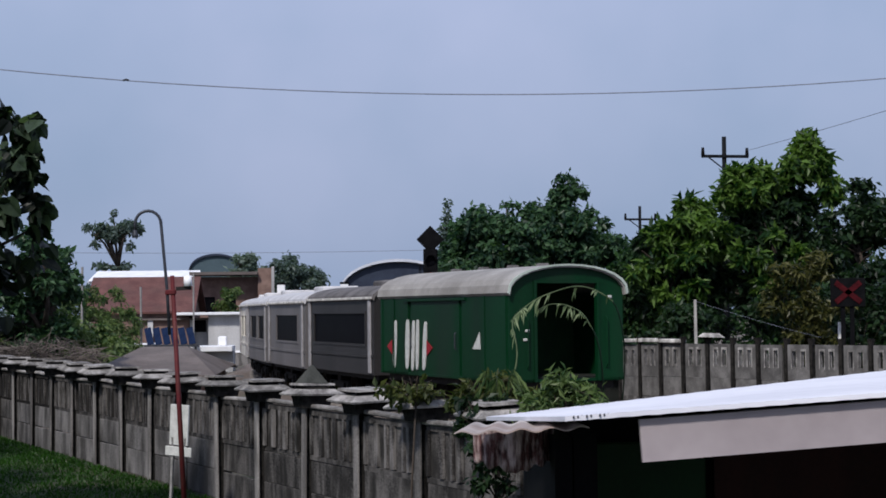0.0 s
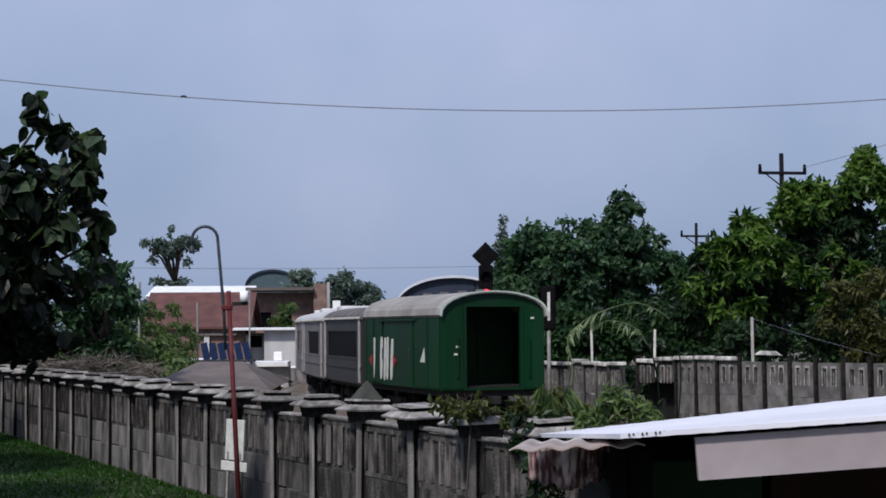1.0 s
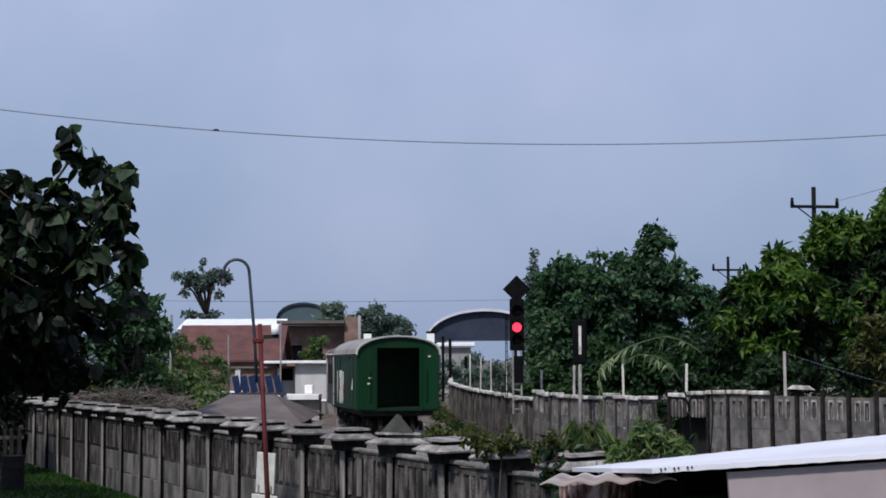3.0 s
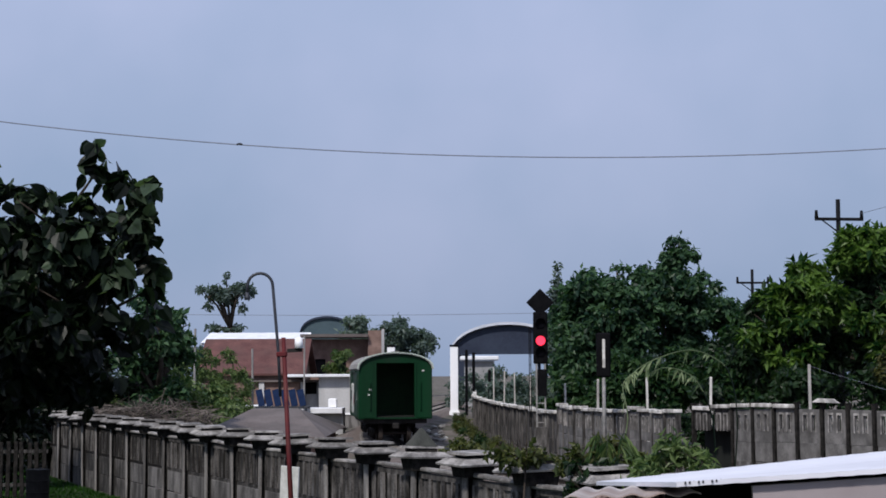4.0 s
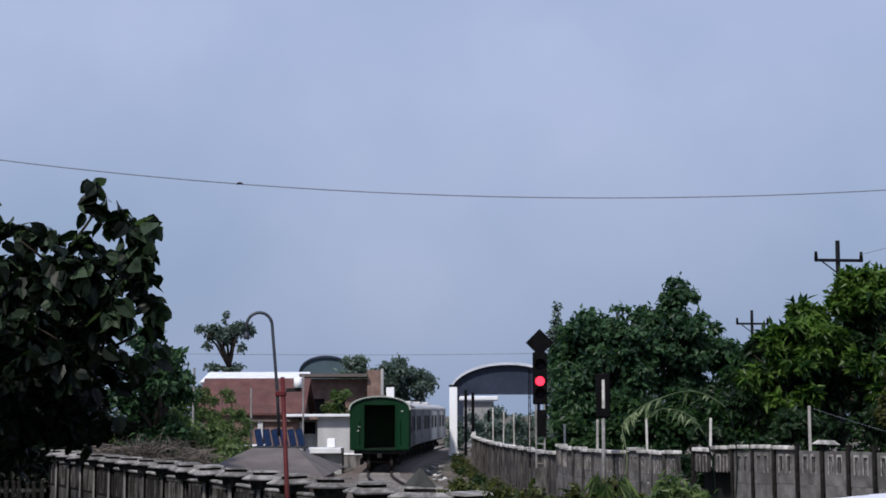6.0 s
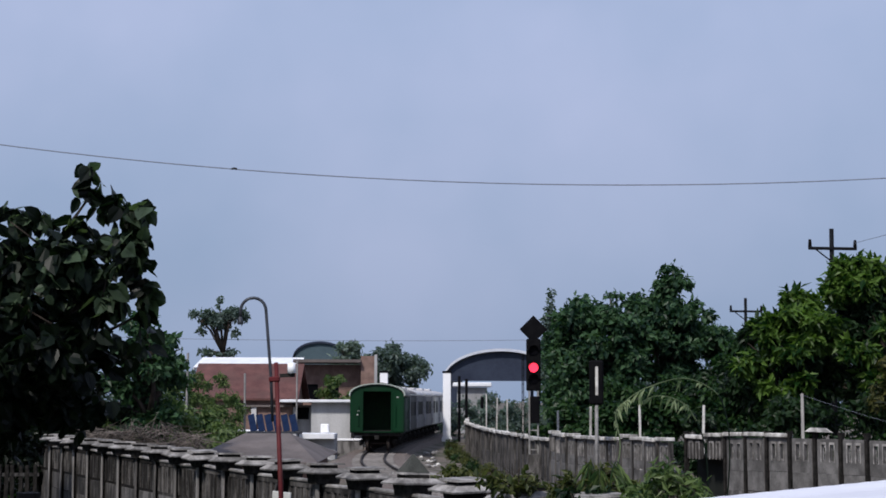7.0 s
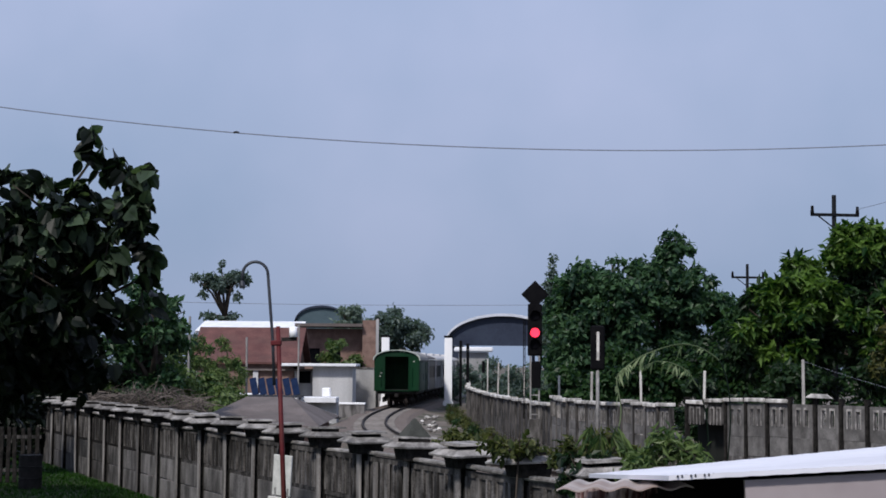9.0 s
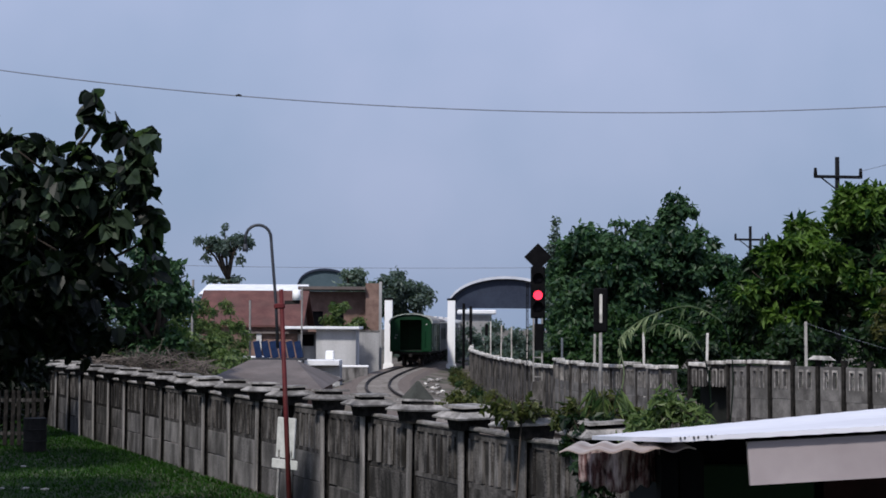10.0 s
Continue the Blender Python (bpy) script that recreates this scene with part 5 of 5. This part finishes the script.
    part("body", tube(bmesh.new(), [(0, 0, 0), (0, 0, 0.28), (0, 0, 0.30), (0, 0, 0.32), (0, 0, 0.58), (0, 0, 0.60), (0, 0, 0.62), (0, 0, 0.86)], [0.3, 0.3, 0.315, 0.3, 0.3, 0.315, 0.3, 0.3], 20), UNDERGEAR, d)
    part("rim", tube(bmesh.new(), [(0, 0, 0.862), (0, 0, 0.90)], 0.31, 20), UNDERGEAR, d)
    pole = mesh_of(tube(bmesh.new(), [(0, 0, 0), (0, 0, 1)], 0.05, 8), SIGNAL_GREY, "slim_pole")
    for x, y, h in ((-10.65, 70, 5.3), (-9.3, 80, 4.6), (-8.2, 96, 5.6)):
        p = tagged(new("slim_pole", pole), "slim grey pole among the bushes", "pole", "slim poles among the bushes")
        p.matrix_basis = pose(x, y, 0, 0, random.uniform(-1, 1), 0)
        p.scale = (1, 1, h)


build_side_fence()


# ---- lamp pole, sign, cables, utility poles ----
def build_lamp_pole():
    lamp = thing("street_lamp", "leaning red pole with grey swan-neck lamp arm", "street lamp", pose(-2.36, 26.0, 0.0, 0, -2.75, 0))
    part("pole", tube(bmesh.new(), [(0, 0, 0), (0, 0, 3.92)], [0.044, 0.033], 12), RED_PAINT, lamp, "faded red pole", smooth=True)
    pts = [(-0.09, 0, 3.0), (-0.09, 0, 3.7), (-0.13, 0, 4.75)] + [(-0.33 + 0.20 * math.cos(a), 0, 4.75 + 0.20 * math.sin(a)) for a in np.linspace(0.2, math.pi - 0.1, 10)] + [(-0.54, 0, 4.62)]
    part("arm", tube(bmesh.new(), pts, 0.024, 8), GREY_STEEL, lamp, "grey bent tube arm", smooth=True)
    part("lamp_head", tube(bmesh.new(), [(-0.54, 0, 4.66), (-0.54, 0, 4.58), (-0.54, 0, 4.54)], [0.03, 0.05, 0.045], 10), GREY_STEEL, lamp)
    part("clamp", boxm(-0.12, 0.05, -0.05, 0.05, 3.62, 3.70, bevel=0.015), RED_PAINT, lamp)
    part("insulator", tube(bmesh.new(), [(0.24, -0.02, 3.74), (0.24, -0.02, 3.90)], [0.07, 0.06], 12), WHITE_PAINT, lamp, "white porcelain insulator", smooth=True)
    part("bracket", boxm(0.05, 0.29, -0.03, 0.01, 3.68, 3.74), UNDERGEAR, lamp)
    return lamp


build_lamp_pole()


def build_sign():
    sign = thing("notice_board", "tilted white board on two thin legs", "sign", pose(-2.68, 28.0, 0.0, 0, 3, -32))
    part("board", boxm(-0.21, 0.17, -0.02, 0.02, 1.12, 1.80, bevel=0.008), LETTER_WHITE, sign)
    part("crossbar", boxm(-0.27, 0.27, -0.045, -0.022, 0.94, 1.10, bevel=0.01), LETTER_WHITE, sign, "white cross board")
    for x in (-0.14, 0.12):
        part("leg", boxm(x - 0.022, x + 0.022, -0.02, 0.02, 0.0, 1.25), SIGNAL_GREY, sign)
    return sign


build_sign()


def cable(label, a, b, sag, r, n=40):
    pts = []
    for i in range(n + 1):
        f = i / n
        p = Vector(a).lerp(Vector(b), f)
        p.z -= sag * 4 * f * (1 - f)
        pts.append(p)
    return solid("overhead_cable", tube(bmesh.new(), pts, r, 6), WIRE, label, "cable")


cable("thin black overhead cable across the sky", (-14.0, 36, 9.54), (24.0, 36, 9.97), 1.70, 0.012)
cable("thin dark cable from the telegraph pole", (20.2, 79.9, 11.0), (20.0, 40, 10.1), 0.1, 0.012)
cable("faint far cable above the roofs", (-42.0, 150, 9.3), (8.0, 150, 8.8), 0.3, 0.022)
cable("thin dark wire sloping down from a slim post", (10.1, 45.96, 3.50), (12.7, 42.7, 2.50), 0.04, 0.0035, 12)
solid("cable_clip", tube(bmesh.new(), [(-0.06, 0, 0), (0, 0, 0.02), (0.06, 0, 0)], 0.022, 8), UNDERGEAR, "small dark clip on the overhead cable", "clip",
      pose(-4.5, 36, 8.375))


def build_utility_pole(x, y, top, arm, foot=0.0):
    p = thing("utility_pole", "dark timber pole with crossarm and insulators above the trees", "utility pole", pose(x, y, foot, 0, 0, 8), group="telegraph poles")
    part("pole", tube(bmesh.new(), [(0, 0, 0), (0, 0, top)], [0.15, 0.11], 10), WOOD_POLE, p, smooth=True)
    part("crossarm", boxm(-arm / 2, arm / 2, -0.16, -0.06, top - 1.05, top - 0.90, bevel=0.02), WOOD_POLE, p)
    part("brace", tube(bmesh.new(), [(-arm * 0.36, -0.1, top - 1.0), (0, -0.1, top - 1.65)], 0.035, 6), WOOD_POLE, p)
    for sx in (-1, 1):
        part("insulator", tube(bmesh.new(), [(sx * (arm / 2 - 0.08), -0.11, top - 0.92), (sx * (arm / 2 - 0.08), -0.11, top - 0.55)], [0.10, 0.07], 8), SIGNAL_BLACK, p)
    return p


build_utility_pole(19.1, 80, 11.7, 2.45)
build_utility_pole(22.3, 120, 10.8, 2.45)


# ---- buildings beyond the left fence ----
def gable_house(label, x0, x1, y0, y1, wall_h, ridge_h, wall_mat, roof_mat, hip=0.0):
    h = thing("house", label, "house")
    ym = (y0 + y1) / 2
    bm = bmesh.new()
    box(bm, x0, x1, y0, y0 + 0.2, 0, wall_h)
    box(bm, x0, x1, y1 - 0.2, y1, 0, wall_h)
    box(bm, x0, x0 + 0.2, y0 + 0.2, y1 - 0.2, 0, wall_h)
    box(bm, x1 - 0.2, x1, y0 + 0.2, y1 - 0.2, 0, wall_h)
    part("wall", bm, wall_mat, h)
    if not hip:
        for x in (x0, x1 - 0.2):
            g = bmesh.new()
            a = [g.verts.new((x, y, z)) for y, z in ((y0, wall_h + 0.01), (y1, wall_h + 0.01), (ym, ridge_h))]
            b = [g.verts.new((x + 0.2, v.co.y, v.co.z)) for v in a]
            g.faces.new(a)
            g.faces.new(b[::-1])
            for i in range(3):
                g.faces.new((a[i], b[i], b[(i + 1) % 3], a[(i + 1) % 3]))
            part("gable", g, wall_mat, h)
    bm = bmesh.new()
    e = 0.4
    for ya, yb in ((y0 - e, ym), (y1 + e, ym)):
        za = wall_h - 0.1
        v = [bm.verts.new(c) for c in ((x0 - e, ya, za), (x1 + e, ya, za), (x1 + e - hip, yb, ridge_h), (x0 - e + hip, yb, ridge_h))]
        w = [bm.verts.new(c.co + Vector((0, 0, 0.12))) for c in v]
        bm.faces.new(v)
        bm.faces.new(w[::-1])
        for i in range(4):
            bm.faces.new((v[i], w[i], w[(i + 1) % 4], v[(i + 1) % 4]))
    for xa, xb in ((x0 - e, x0 - e + hip), (x1 + e, x1 + e - hip)):
        if hip:
            bm.faces.new([bm.verts.new(c) for c in ((xa, y0 - e, wall_h + 0.02), (xa, y1 + e, wall_h + 0.02), (xb, ym, ridge_h + 0.12))])
    part("roof", bm, roof_mat, h)
    return h


gable_house("low house with red clay tile roof behind bushes", -14.8, -8.9, 101, 109, 3.4, 5.5, BRICK_BROWN, TILE_RED)


def build_far_buildings():
    b = thing("long_building", "long building with bright white tin roof", "building")
    part("wall", boxm(-18.0, -10.6, 125, 131, 0, 5.6), WALL_GREY, b)
    bm = bmesh.new()
    prism(bm, [(-18.4, 5.6), (-10.2, 5.6), (-10.2, 5.75), (-18.4, 5.75)], 124.4, 128)
    v = [bm.verts.new(c) for c in ((-18.4, 124.2, 5.75), (-10.2, 124.2, 5.75), (-10.4, 128, 6.6), (-18.2, 128, 6.6))]
    bm.faces.new(v)
    part("roof", bm, TIN_WHITE, b, "bright white tin roof")
    c = thing("brick_building", "flat-roofed brown brick building with dark canopy", "building")
    part("wall", boxm(-5.25, -4.35, 112, 116, 0, 6.3), BRICK_BROWN, c)
    part("side_wall", boxm(-9.4, -5.26, 113, 116, 0, 5.74), BRICK_BROWN, c)
    part("canopy", boxm(-9.8, -5.255, 111.5, 116, 5.86, 6.06), ROOF_BROWN, c, "dark flat canopy")
    part("edge_post", boxm(-4.34, -4.15, 111.9, 112.1, 0, 6.4), WALL_GREY, c, "pale corner post")
    for x in (-8.6, -7.2):
        part("window", boxm(x - 0.4, x + 0.4, 112.96, 113.0, 3.2, 4.4), DARK_GLASS, c)
    return b


build_far_buildings()


def build_far_store():
    s = thing("warehouse", "far warehouse with arched dark teal roof", "warehouse")
    arc = [(-17.6 + 3.9 * math.cos(math.pi * i / 16), 8.6 + 3.3 * math.sin(math.pi * i / 16) ** 0.7) for i in range(17)]
    part("wall", boxm(-21.3, -13.9, 246, 270, 0, 8.6), WALL_GREY, s)
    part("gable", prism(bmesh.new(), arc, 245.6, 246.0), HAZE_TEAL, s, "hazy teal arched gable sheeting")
    edge = [(-17.6 + (x + 17.6) * 1.05, z + 0.12) for x, z in arc]
    part("roof", prism(bmesh.new(), edge + [(x, z - 0.3) for x, z in edge][::-1], 245.2, 270), HANGAR_BLUE, s, "dark arched roof edge")
    return s


build_far_store()


def build_grey_house():
    h = thing("grey_house", "small grey rendered house with flat slab roof", "house")
    part("wall", boxm(-7.66, -5.26, 100, 104, 0, 3.18), WALL_PALE, h)
    part("roof_slab", boxm(-9.5, -5.02, 99.4, 104.4, 3.184, 3.36, bevel=0.03), TIN_WHITE, h, "pale flat roof slab")
    part("side_wall", boxm(-12.15, -7.67, 101.4, 104.0, 0, 2.90), WALL_GREY, h)
    part("side_roof", boxm(-12.4, -7.67, 100.7, 104.2, 2.905, 3.02), ROOF_BROWN, h, "dark thin roof edge")
    part("pier", boxm(-8.84, -8.66, 101.0, 101.2, 0, 2.90), WALL_PALE, h)
    part("window", boxm(-8.61, -7.90, 101.35, 101.39, 2.16, 2.87), DARK_GLASS, h)
    part("pier", boxm(-11.36, -11.05, 100.8, 101.0, 0, 2.90), WALL_PALE, h)
    t = thing("low_terrace", "low white-edged terrace in front of the grey house", "terrace")
    part("slab", boxm(-11.0, -9.1, 84.9, 87.4, 1.6, 1.78, bevel=0.02), TIN_WHITE, t)
    part("slab", boxm(-7.3, -5.3, 84.9, 87.4, 1.35, 1.62, bevel=0.02), TIN_WHITE, t)
    part("wall", boxm(-11.0, -5.3, 85.4, 87.3, 0, 1.345), WALL_GREY, t)
    part("support", boxm(-11.0, -9.1, 85.4, 87.3, 1.347, 1.598), WALL_GREY, t)
    solid("white_tank", boxm(-0.22, 0.22, -0.2, 0.2, 0, 0.48, bevel=0.05), WHITE_PAINT, "small white tank on the terrace edge", "tank", pose(-5.85, 85.8, 1.625))
    k = thing("white_kerb", "low white painted kerb beside the track", "kerb")
    part("kerb_stone", boxm(-6.0, -4.35, 96.6, 97.1, 0, 0.98, bevel=0.03), CONCRETE_PALE, k)
    part("painted_top", boxm(-6.02, -4.33, 96.55, 97.12, 0.984, 1.10, bevel=0.02), WHITE_PAINT, k, "white painted top")
    w = thing("low_wall", "free-standing grey wall beside the track", "wall")
    part("wall", boxm(-5.85, -4.27, 110.6, 110.85, 0, 3.03), WALL_GREY, w)
    part("coping", boxm(-5.9, -4.22, 110.55, 110.9, 3.034, 3.12), CONCRETE_PALE, w)
    p = thing("panel_rack", "tilted dark blue panels with pale strips", "panel")
    for k in range(6):
        part("panel", boxm(-0.17, 0.17, -0.02, 0.02, 0.0, 0.95, bevel=0.005), BLUE_PANEL, p, at=pose(-9.35 + 0.42 * k, 84.3, 1.75, -25, -14, 0))
    part("rack_rail", boxm(-9.7, -6.9, 84.2, 84.45, 1.62, 1.745), GREY_STEEL, p)
    for x in (-9.5, -7.1):
        part("rack_leg", boxm(x - 0.05, x + 0.05, 84.27, 84.37, 0, 1.62), GREY_STEEL, p)
    return h


build_grey_house()
gable_house("low shed with brown dusty roof behind the fence", -8.6, -4.65, 59, 70, 1.12, 1.92, BRICK_BROWN, ROOF_BROWN, hip=1.5)


def build_hangar():
    h = thing("train_shed", "slate-blue arched shed over the railway", "shed")
    half, cx, y0, y1, eave, peak = 5.9, 6.5, 172, 215, 5.6, 8.6
    arc = [(cx + half * math.cos(math.pi * i / 20), eave + (peak - eave) * math.sin(math.pi * i / 20)) for i in range(21)]
    inner = [(cx + (x - cx) * 0.97, z - 0.25) for x, z in arc][::-1]
    part("roof", prism(bmesh.new(), arc + inner, y0, y1), HANGAR_BLUE, h, "slate-blue arched roof")
    # Highlight along the arch is put into the pale edge strip.
    edge = [(cx + (x - cx) * 1.012, z + 0.10) for x, z in arc]
    part("roof_edge", prism(bmesh.new(), edge + [(x, z - 0.28) for x, z in edge][::-1], y0 - 0.5, y0 - 0.02), HANGAR_PALE, h, "pale lit roof edge")
    bm = bmesh.new()
    prism(bm, [(cx - half * 0.96, 5.35)] + [(cx + half * 0.96, 5.35)] + [(cx + (x - cx) * 0.96, max(z - 0.3, 5.4)) for x, z in arc], y0 + 0.1, y0 + 0.3)
    part("gable_sheet", bm, HANGAR_BLUE, h, "dark gable sheeting")
    for x in (cx - half + 0.3, cx + half - 0.3):
        for y in (y0 + 0.3, y0 + 14, y0 + 28, y1 - 0.3):
            part("column", boxm(x - 0.2, x + 0.2, y - 0.2, y + 0.2, 0, eave), HANGAR_BLUE, h)
    part("side_sheet", boxm(cx - half, cx - half + 1.9, y0 + 0.35, y0 + 0.5, 0.8, 5.34), HANGAR_BLUE, h)
    return h


build_hangar()


def build_hut():
    h = thing("hut", "small far hut with white tin roof beside the railway", "hut")
    part("wall", boxm(1.7, 4.4, 150, 153, 0, 4.5), WALL_GREY, h)
    part("roof", boxm(1.3, 4.8, 149.4, 153.4, 4.55, 4.95, bevel=0.08), TIN_WHITE, h, "white tin roof")
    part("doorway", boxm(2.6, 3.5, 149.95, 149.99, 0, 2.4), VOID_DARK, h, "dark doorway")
    c = mesh_of(tube(bmesh.new(), [(0, 0, 0), (0, 0, 1)], 0.11, 10), SIGNAL_BLACK, "column")
    for x, y, z in ((2.05, 122, 4.9), (1.6, 128, 5.2), (3.1, 118, 3.6)):
        p = tagged(new("steel_column", c), "slim dark steel column near the track", "column", "dark columns")
        p.matrix_basis = pose(x, y, 0)
        p.scale = (1, 1, z)


build_hut()


# ---- near shed ----
def sheet(bm, corners, thick, waves=0, depth=0.0, n=60):
    """A sheet between four corners (near left, near right, far right, far left), corrugated across its width."""
    a, b, c, d = [Vector(p) for p in corners]
    cols = []
    for i in range(n + 1):
        f = i / n
        off = Vector((0, 0, depth * math.sin(2 * math.pi * waves * f)))
        lo, hi = a.lerp(b, f) + off, d.lerp(c, f) + off
        cols.append([bm.verts.new(lo), bm.verts.new(hi), bm.verts.new(hi - Vector((0, 0, thick))), bm.verts.new(lo - Vector((0, 0, thick)))])
    for p, q in zip(cols, cols[1:]):
        for k in range(4):
            bm.faces.new((p[k], q[k], q[(k + 1) % 4], p[(k + 1) % 4]))
    bm.faces.new(cols[0])
    bm.faces.new(cols[-1][::-1])
    return bm


def build_shed():
    s = thing("shed", "open shed with white sheet roof and mauve fascia board", "shed")
    part("roof", sheet(bmesh.new(), [(0.925, 6.7, 2.892), (3.6, 6.7, 3.052), (3.9, 9.6, 3.012), (0.81, 9.0, 2.747)], 0.02, 26, 0.0008, n=208), SHED_WHITE, s, "white ribbed sheet roof")
    bm = bmesh.new()
    prism(bm, [(1.237, 2.872), (3.6, 3.018), (3.6, 2.847), (1.25, 2.697)], 6.74, 6.77)
    part("fascia", bm, FASCIA, s, "mauve painted fascia board")
    part("rusty_sheet", sheet(bmesh.new(), [(0.50, 7.1, 2.803), (1.07, 7.0, 2.826), (1.10, 7.7, 2.808), (0.62, 7.7, 2.800)], 0.006, 4.5, 0.008, n=80), RUST_SHEET, s, "rusty corrugated sheet")
    bm = bmesh.new()
    cols = []
    for q in range(65):
        a = math.pi * (q / 64)
        r = 0.185 + 0.012 * math.sin(9 * a) + 0.010 * noise.noise((a * 3, 0, 7))
        x, y = 0.832 - r * math.cos(a), 7.85 - 0.7 * r * math.sin(a)
        low = 2.565 + 0.05 * abs(math.cos(a)) + 0.03 * noise.noise((a * 5, 3, 1))
        cols.append([[bm.verts.new((0.832 + (x - 0.832) * s2, 7.85 + (y - 7.85) * s2, z)) for z in (2.77, 2.70, 2.63, low)] for s2 in (1.0, 0.93)])
    for p, q in zip(cols, cols[1:]):
        for i in range(3):
            bm.faces.new((p[0][i], q[0][i], q[0][i + 1], p[0][i + 1]))
            bm.faces.new((p[1][i], p[1][i + 1], q[1][i + 1], q[1][i]))
        bm.faces.new((p[0][3], q[0][3], q[1][3], p[1][3]))
    part("hanging_cover", bm, OLD_WOOD, s, "ragged reddish cover hanging under the eave", smooth=True)
    # Near-black shed post and walls: the interior's shade is put into the colour.
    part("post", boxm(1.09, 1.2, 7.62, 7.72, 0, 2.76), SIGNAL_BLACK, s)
    part("post", boxm(3.3, 3.45, 7.0, 7.15, 0, 2.9), OLD_WOOD, s)
    for k in range(9):
        part("fixing", frustum(bmesh.new(), 2.884 + 0.0011 * k, 2.894 + 0.0011 * k, 0.0035, 0.003, 0.96 + 0.018 * k, 6.696 + 0.004 * (k % 3)), GREY_STEEL, s)
    part("back_wall", prism(bmesh.new(), [(1.0, 0.0), (3.7, 0.0), (3.7, 2.965), (1.0, 2.735)], 8.8, 8.9), SIGNAL_BLACK, s, "back wall dark with shed shade")
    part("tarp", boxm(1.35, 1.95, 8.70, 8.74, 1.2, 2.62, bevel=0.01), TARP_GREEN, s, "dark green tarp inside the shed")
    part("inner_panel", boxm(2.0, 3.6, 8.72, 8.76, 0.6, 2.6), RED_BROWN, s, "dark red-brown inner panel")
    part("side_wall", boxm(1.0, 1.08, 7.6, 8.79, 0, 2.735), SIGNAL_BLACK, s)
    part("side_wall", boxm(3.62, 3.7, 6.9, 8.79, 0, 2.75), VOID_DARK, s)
    return s


build_shed()


# ---- grass by the fence ----
def build_lawn():
    bm = bmesh.new()
    a = [(1.19 - 0.805 * k, 22.3 + 1.867 * k) for k in (-9, 0, 10, 20, 30)]
    rows = [[bm.verts.new((x - 0.918 * o, y - 0.396 * o, 0.006)) for o in (0.06, 4, 10, 24)] for x, y in a]
    for p, q in zip(rows, rows[1:]):
        for i in range(3):
            bm.faces.new((p[i], p[i + 1], q[i + 1], q[i]))
    return solid("lawn", bm, LAWN, "dark green lawn with worn patches along the fence", "lawn", kind="structure")


build_lawn()


def build_grass():
    rng = np.random.default_rng(9)
    n = 90000
    k = rng.uniform(-1, 27, n)
    off = rng.uniform(0.05, 1, n) ** 1.3 * 9
    x = 1.19 - 0.805 * k - off * 0.918
    y = 22.3 + 1.867 * k - off * 0.396
    h = 0.03 + 0.07 * rng.random(n) ** 2
    a = rng.uniform(0, 6.28, n)
    verts = np.empty((n, 3, 3))
    verts[:, 0] = np.stack([x - 0.03 * np.cos(a), y - 0.03 * np.sin(a), 0 * x - 0.02], 1)
    verts[:, 1] = np.stack([x + 0.03 * np.cos(a), y + 0.03 * np.sin(a), 0 * x - 0.02], 1)
    verts[:, 2] = np.stack([x + rng.normal(0, 0.05, n), y + rng.normal(0, 0.05, n), h], 1)
    me = bpy.data.meshes.new("grass")
    me.from_pydata(verts.reshape(-1, 3).tolist(), [], np.arange(3 * n).reshape(-1, 3).tolist())
    me.materials.append(GRASS_BLADE)
    return tagged(new("grass", me), "short green grass along the concrete fence", "grass", kind="stuff")


build_grass()


def build_litter():
    rng = random.Random(12)
    for x, y in ((-9.8, 38.9), (-8.9, 33.6), (-8.45, 33.7), (-8.0, 33.5)):
        bm = bmesh.new()
        r = bmesh.ops.create_icosphere(bm, subdivisions=1, radius=0.075)
        for v in bm.verts:
            v.co = Vector((v.co.x * rng.uniform(0.8, 1.6), v.co.y, max(v.co.z * 0.35, -0.03)))
        solid("litter", bm, LITTER, "crumpled pale litter on the grass", "litter", pose(x, y, 0.035, 0, 0, rng.uniform(0, 90)), group="litter on the lawn")
    for k in range(46):
        y = rng.uniform(44, 100)
        side = rng.choice((-1, 1))
        bm = bmesh.new()
        bmesh.ops.create_icosphere(bm, subdivisions=1, radius=rng.uniform(0.10, 0.24))
        for v in bm.verts:
            v.co *= rng.uniform(0.7, 1.2)
            v.co.z *= 0.6
        solid("stone", bm, CAP_STONE if k % 3 else COPING, "rough grey stone beside the railway", "stone", pose(track_x(y) + side * rng.uniform(2.3, 3.1), y, 0.30), group="stones by the track")


build_litter()


# ---- what moves ----
def motions():
    """The train runs away along the curve, gathering a little speed."""
    def rear(t):
        return s_of_y(37.0 + 6.8 * t + 0.10 * t * t)
    steps = [0.25 * i for i in range(41)]
    for car, wheelsets, offset, length in TRAIN:
        rows = []
        for t in steps:
            s = rear(t) + offset
            a, b = on_track(s), on_track(s + length)
            d = (b - a).normalized()
            r = a
            rows.append((t, pose(r.x, r.y, RAIL_Z + 0.5 * (dip(a.y) + dip(b.y)), 0, 0, math.degrees(math.atan2(-d.x, d.y)))))
        walk(car, rows)
    for ws, y in TRAIN[0][1]:
        rows = []
        for i in range(151):
            t = i / 15
            turn = math.degrees((rear(t) - rear(0)) / 0.42)
            rows.append((t, pose(0, y, 0.42, -turn, 0, 0)))
        walk(ws, rows)


motions()
